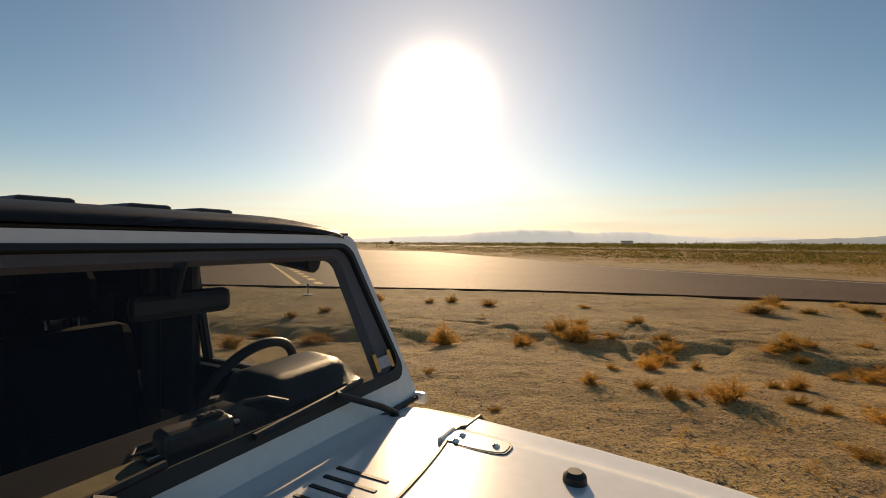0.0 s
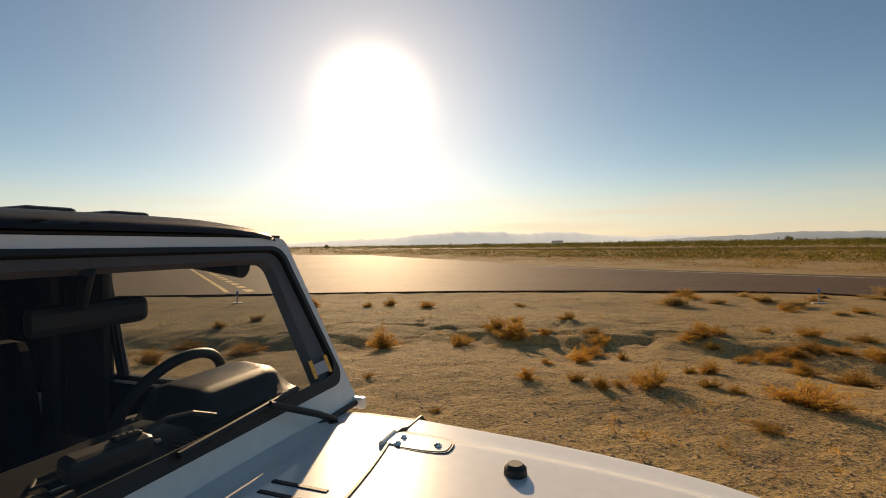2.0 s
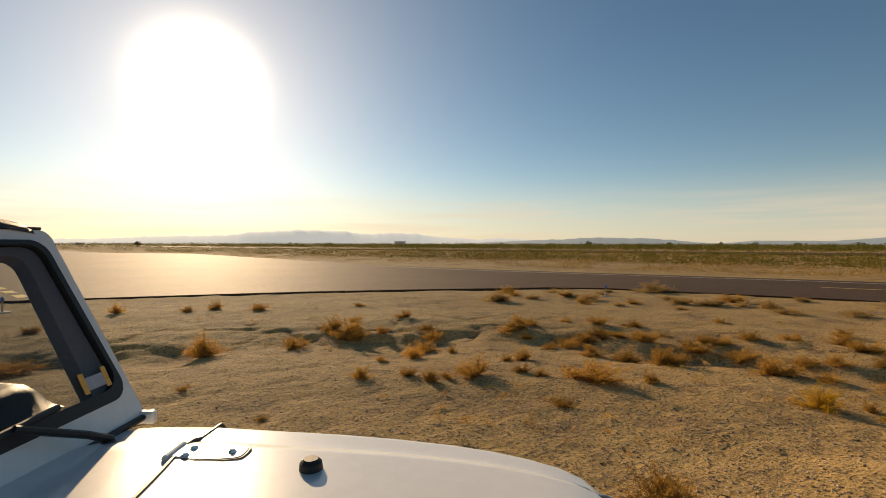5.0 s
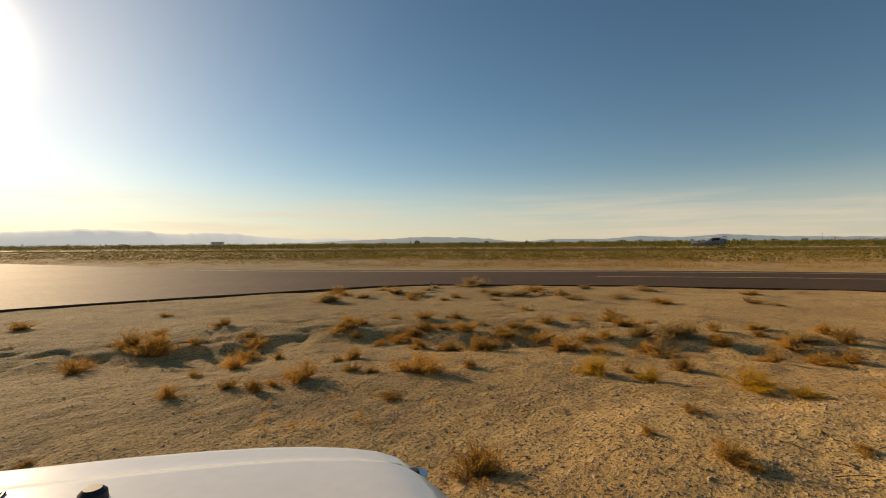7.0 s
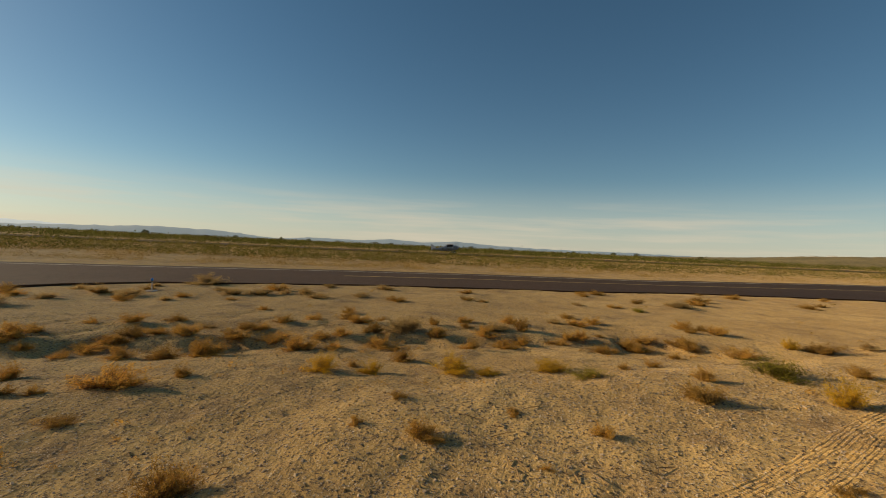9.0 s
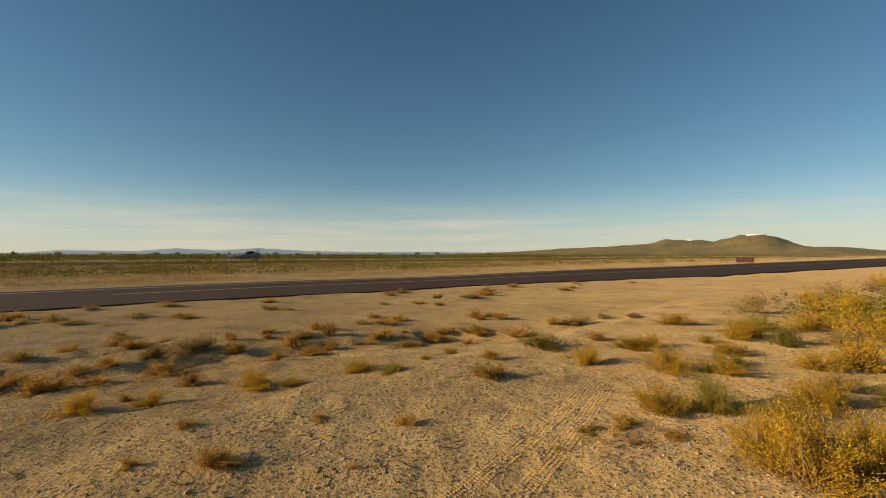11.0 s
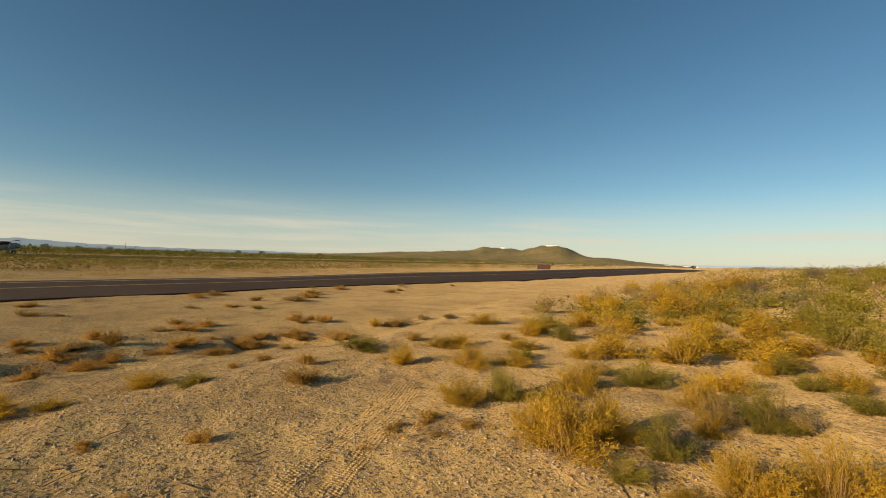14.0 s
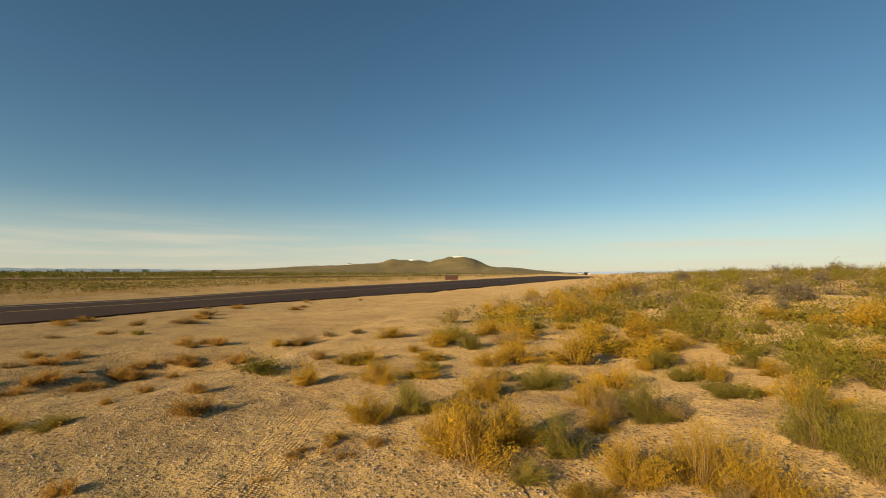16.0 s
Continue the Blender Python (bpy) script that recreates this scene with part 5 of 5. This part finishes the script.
# low clumps on the verge of the taxiway
verge = []
while len(verge) < 34:
    i = rng.randrange(5, 12)
    (ax, ay), (bx, by) = NEAR_EDGE[i], NEAR_EDGE[i + 1]
    u, d = rng.random(), rng.uniform(0.7, 5.0)
    long = math.hypot(bx - ax, by - ay)
    w = rng.uniform(0.3, 0.9)
    verge.append((ax + (bx - ax) * u - (by - ay) / long * d, ay + (by - ay) * u + (bx - ax) / long * d, w, w * rng.uniform(0.25, 0.4)))
plant(straw_kind, verge[:14], "low pale straw clump on the taxiway verge", "verge clumps", rng, "grass_clump")
plant(dry_kind, verge[14:], "low dry brown clump on the taxiway verge", "verge clumps", rng, "grass_clump")


def dead_tumbleweed(x, y, wide):
    """A ball of bare, bent, pale twigs."""
    g = random.Random(31)
    bm = bmesh.new()
    for i in range(70):
        q, e = g.uniform(0, math.tau), g.uniform(0.1, 1.4)
        pts = []
        for k in range(6):
            u = k / 5
            d = wide * 0.5 * math.sin(u * 2.0) * math.cos(e * (0.4 + u * 0.6))
            pts.append((d * math.cos(q + u * 1.3), d * math.sin(q + u * 1.3), 0.01 + wide * 0.55 * u * math.sin(e) * (1.25 - 0.5 * u)))
        tube(bm, pts, 0.0035, 3)
    t = part("dead_tumbleweed", bm, PALE_TWIG)
    t.location = (x, y, height(x, y))
    tagged(t, "pale dead tumbleweed of bare bent twigs", "tumbleweed")


dead_tumbleweed(0.0, -4.0, 0.42)


def on_pavement(x, y):
    return inside(x, y, PAVED) or 96 < x * ACROSS[0] + y * ACROSS[1] < 124


def tufts(name, count, r0, r1, mat, size, blades, keep, label, category, seed, wide=1.0, leaf=0.11):
    """Plants too many to count, as one object."""
    rng = random.Random(seed)
    verts, faces, made, tries = [], [], 0, 0
    while made < count and tries < count * 25:
        tries += 1
        a, r = radians(rng.uniform(-75, 215)), r0 * (r1 / r0) ** rng.random()
        x, y = r * math.sin(a), r * math.cos(a)
        if not keep(x, y, rng):
            continue
        made += 1
        z, s = height(x, y) if r < 300 else -0.1, size * rng.uniform(0.5, 1.5) * (1 + r * 0.0012)
        for k in range(blades):
            q, d, n = rng.uniform(0, math.tau), rng.random() ** 0.6, len(verts)
            cx, cy = x + s * wide * 0.5 * d * math.cos(q), y + s * wide * 0.5 * d * math.sin(q)
            cz = z + s * (0.08 + 0.75 * rng.random() * (1.1 - d * d))
            for c in range(3):
                verts.append((cx + rng.gauss(0, leaf) * s, cy + rng.gauss(0, leaf) * s, cz + rng.gauss(0, leaf) * s * 0.8))
            faces.append((n, n + 1, n + 2))
    return tagged(new(name, mesh_from(name, verts, faces, mat)), label, category, kind="stuff")


def beyond(x, y):
    """Metres beyond the taxiway's far edge, roughly."""
    return x * ACROSS[0] + y * ACROSS[1] - 29.5


tufts("straw_grass", 13000, 24, 140, STRAW_FAR, 0.30, 12, lambda x, y, g: beyond(x, y) > 1.0 and not on_pavement(x, y) and soft_noise(x, y, 5, 2) > -0.12, "dry orange straw grass beyond the taxiway", "grass", 1, 1.6, 0.085)
tufts("scrub", 19000, 42, 420, SCRUB, 0.70, 13, lambda x, y, g: beyond(x, y) > 10 and not on_pavement(x, y) and soft_noise(x, y, 9, 4) > -0.35, "low green and brown desert scrub on the plain", "scrub", 2, 1.7, 0.08)
tufts("tall_scrub", 2400, 90, 520, DARK_SCRUB, 1.25, 34, lambda x, y, g: beyond(x, y) > 50 and not on_pavement(x, y), "dark green creosote bushes on the plain", "scrub", 9, 1.7, 0.07)
tufts("far_scrub", 16000, 150, 1500, DARK_SCRUB, 1.5, 9, lambda x, y, g: beyond(x, y) > 98, "tall dark scrub along the horizon", "scrub", 3, 1.7)
on_bank = lambda x, y, g: -60 < beyond(x, y) + 29.5 < 1.0 + 3.4 * g.random() and x * ALONG[0] + y * ALONG[1] > 12
tufts("bank_scrub", 1300, 18, 200, GREYISH, 0.42, 44, on_bank, "grey-brown scrub covering the sandy bank", "scrub", 4, 1.5, 0.058)
tufts("bank_scrub", 1500, 14, 200, SCRUB, 0.42, 44, on_bank, "olive green scrub covering the sandy bank", "scrub", 6, 1.5, 0.058)
tufts("bank_scrub", 2000, 13, 200, GREENISH, 0.42, 44, on_bank, "yellow scrub covering the sandy bank", "scrub", 7, 1.5, 0.058)
tufts("bank_scrub", 2600, 20, 170, STRAW_FAR, 0.42, 26, on_bank, "dry straw-coloured scrub covering the sandy bank", "scrub", 8, 1.6, 0.07)
tufts("small_weeds", 620, 4, 24, DRY, 0.07, 30, lambda x, y, g: beyond(x, y) < -11.5 and not on_pavement(x, y) and math.hypot(x + 0.6, y - 1.6) > 2.6 and soft_noise(x, y, 2.5, 8) > 0.0, "small dry weeds scattered over bare dirt", "weeds", 5, 1.3, 0.10)


# ---- stones, twigs and tyre marks ----
def pebbles(name, count, spot, sizes, label, seed, mat=STONE):
    rng = random.Random(seed)
    verts, faces, made = [], [], 0
    cube = [(-1, -1, -1), (1, -1, -1), (1, 1, -1), (-1, 1, -1), (-0.7, -0.7, 1), (0.7, -0.7, 1), (0.7, 0.7, 1), (-0.7, 0.7, 1)]
    quads = [(0, 3, 2, 1), (4, 5, 6, 7), (0, 1, 5, 4), (1, 2, 6, 5), (2, 3, 7, 6), (3, 0, 4, 7)]
    while made < count:
        x, y = spot(rng)
        if on_pavement(x, y):
            continue
        made += 1
        s = sizes[0] * (sizes[1] / sizes[0]) ** (rng.random() ** 2.2)
        m = Matrix.Translation((x, y, height(x, y) + s * 0.15)) @ Euler((rng.uniform(-0.4, 0.4), rng.uniform(-0.4, 0.4), rng.uniform(0, 6.28))).to_matrix().to_4x4() @ Matrix.Diagonal((s * rng.uniform(0.7, 1.4), s * rng.uniform(0.6, 1.0), s * rng.uniform(0.35, 0.8), 1))
        n = len(verts)
        verts += [m @ Vector([c * rng.uniform(0.7, 1.15) for c in v]) for v in cube]
        faces += [[n + i for i in f] for f in quads]
    return tagged(new(name, mesh_from(name, verts, faces, mat)), label, "stones", kind="stuff")


def rise_spot(g):
    while True:
        x, y = g.uniform(1.5, 8.5), g.uniform(-5.5, 2.5)
        if -(x - 4.9) * 0.865 - (y - 1.3) * 0.5 > -0.5 and g.random() < 0.35 + smooth(4, -3, y) * 0.6:
            return x, y


def ring_spot(g):
    a, r = radians(g.uniform(-40, 200)), 2.5 * (16 / 2.5) ** g.random()
    return r * math.sin(a), r * math.cos(a)


pebbles("gravel", 7500, rise_spot, (0.003, 0.015), "dark gravel on the sandy rise", 1)
pebbles("gravel", 7500, rise_spot, (0.003, 0.010), "pale gravel on the sandy rise", 11, PALE_STONE)
pebbles("stones", 7000, ring_spot, (0.003, 0.015), "scattered small stones on dirt", 2)


pebbles("clods", 2000, rise_spot, (0.004, 0.017), "small crumbled dirt clods on the sandy rise", 3, DIRT)
pebbles("clods", 1500, ring_spot, (0.004, 0.018), "small crumbled dirt clods scattered on the ground", 4, DIRT)


def build_twigs():
    g = random.Random(9)
    bm = bmesh.new()
    for i in range(90):
        x, y = ring_spot(g) if i % 3 else rise_spot(g)
        if math.hypot(x, y) > 9 or math.hypot(x + 0.6, y - 1.6) < 2.4:
            continue
        q, long = g.uniform(0, math.tau), g.uniform(0.08, 0.36)
        pts = []
        for k in range(4):
            px, py = x + long * k / 3 * math.cos(q) + 0.02 * g.gauss(0, 1), y + long * k / 3 * math.sin(q) + 0.02 * g.gauss(0, 1)
            pts.append((px, py, height(px, py) + 0.008 + 0.015 * (k % 2)))
        tube(bm, pts, 0.004, 4)
    tagged(part("dead_twigs", bm, STEMS), "dead brown twigs lying on the dirt", "twigs", kind="stuff")


build_twigs()


def build_tracks():
    """Two tyre marks pressed over the rise: rows of small tread ridges."""
    g = random.Random(5)
    verts, faces = [], []
    for line in ([(2.6, -0.95), (3.03, -1.47), (3.44, -2.01), (4.04, -2.73), (5.04, -3.82), (6.1, -5.08), (7.4, -7.0)], [(2.4, -1.25), (2.85, -1.8), (3.38, -2.37), (3.95, -2.98), (4.8, -3.83), (5.92, -5.2), (7.2, -7.1)]):
        for (ax, ay), (bx, by) in zip(line, line[1:]):
            long = math.hypot(bx - ax, by - ay)
            ux, uy = (bx - ax) / long, (by - ay) / long
            for i in range(int(long / 0.030)):
                for k in range(5):
                    s, o = i * 0.030 + 0.015 * (k % 2), (k - 2) * 0.036
                    if g.random() < 0.05:
                        continue
                    x, y = ax + ux * s - uy * o, ay + uy * s + ux * o
                    z, n = height(x, y), len(verts)
                    c = [(-0.010, -0.018), (0.008, -0.014), (0.010, 0.018), (-0.008, 0.014)]
                    verts += [(x + ux * p - uy * q, y + uy * p + ux * q, z - 0.004) for p, q in c]
                    verts += [(x + 0.55 * (ux * p - uy * q), y + 0.55 * (uy * p + ux * q), z + 0.0045) for p, q in c]
                    faces += [(n + 4, n + 5, n + 6, n + 7)] + [(n + j, n + (j + 1) % 4, n + 4 + (j + 1) % 4, n + 4 + j) for j in range(4)]
    tagged(new("tyre_tracks", mesh_from("tyre_tracks", verts, faces, DIRT)), "tyre tread marks pressed into sandy dirt", "tyre marks", kind="stuff")


build_tracks()
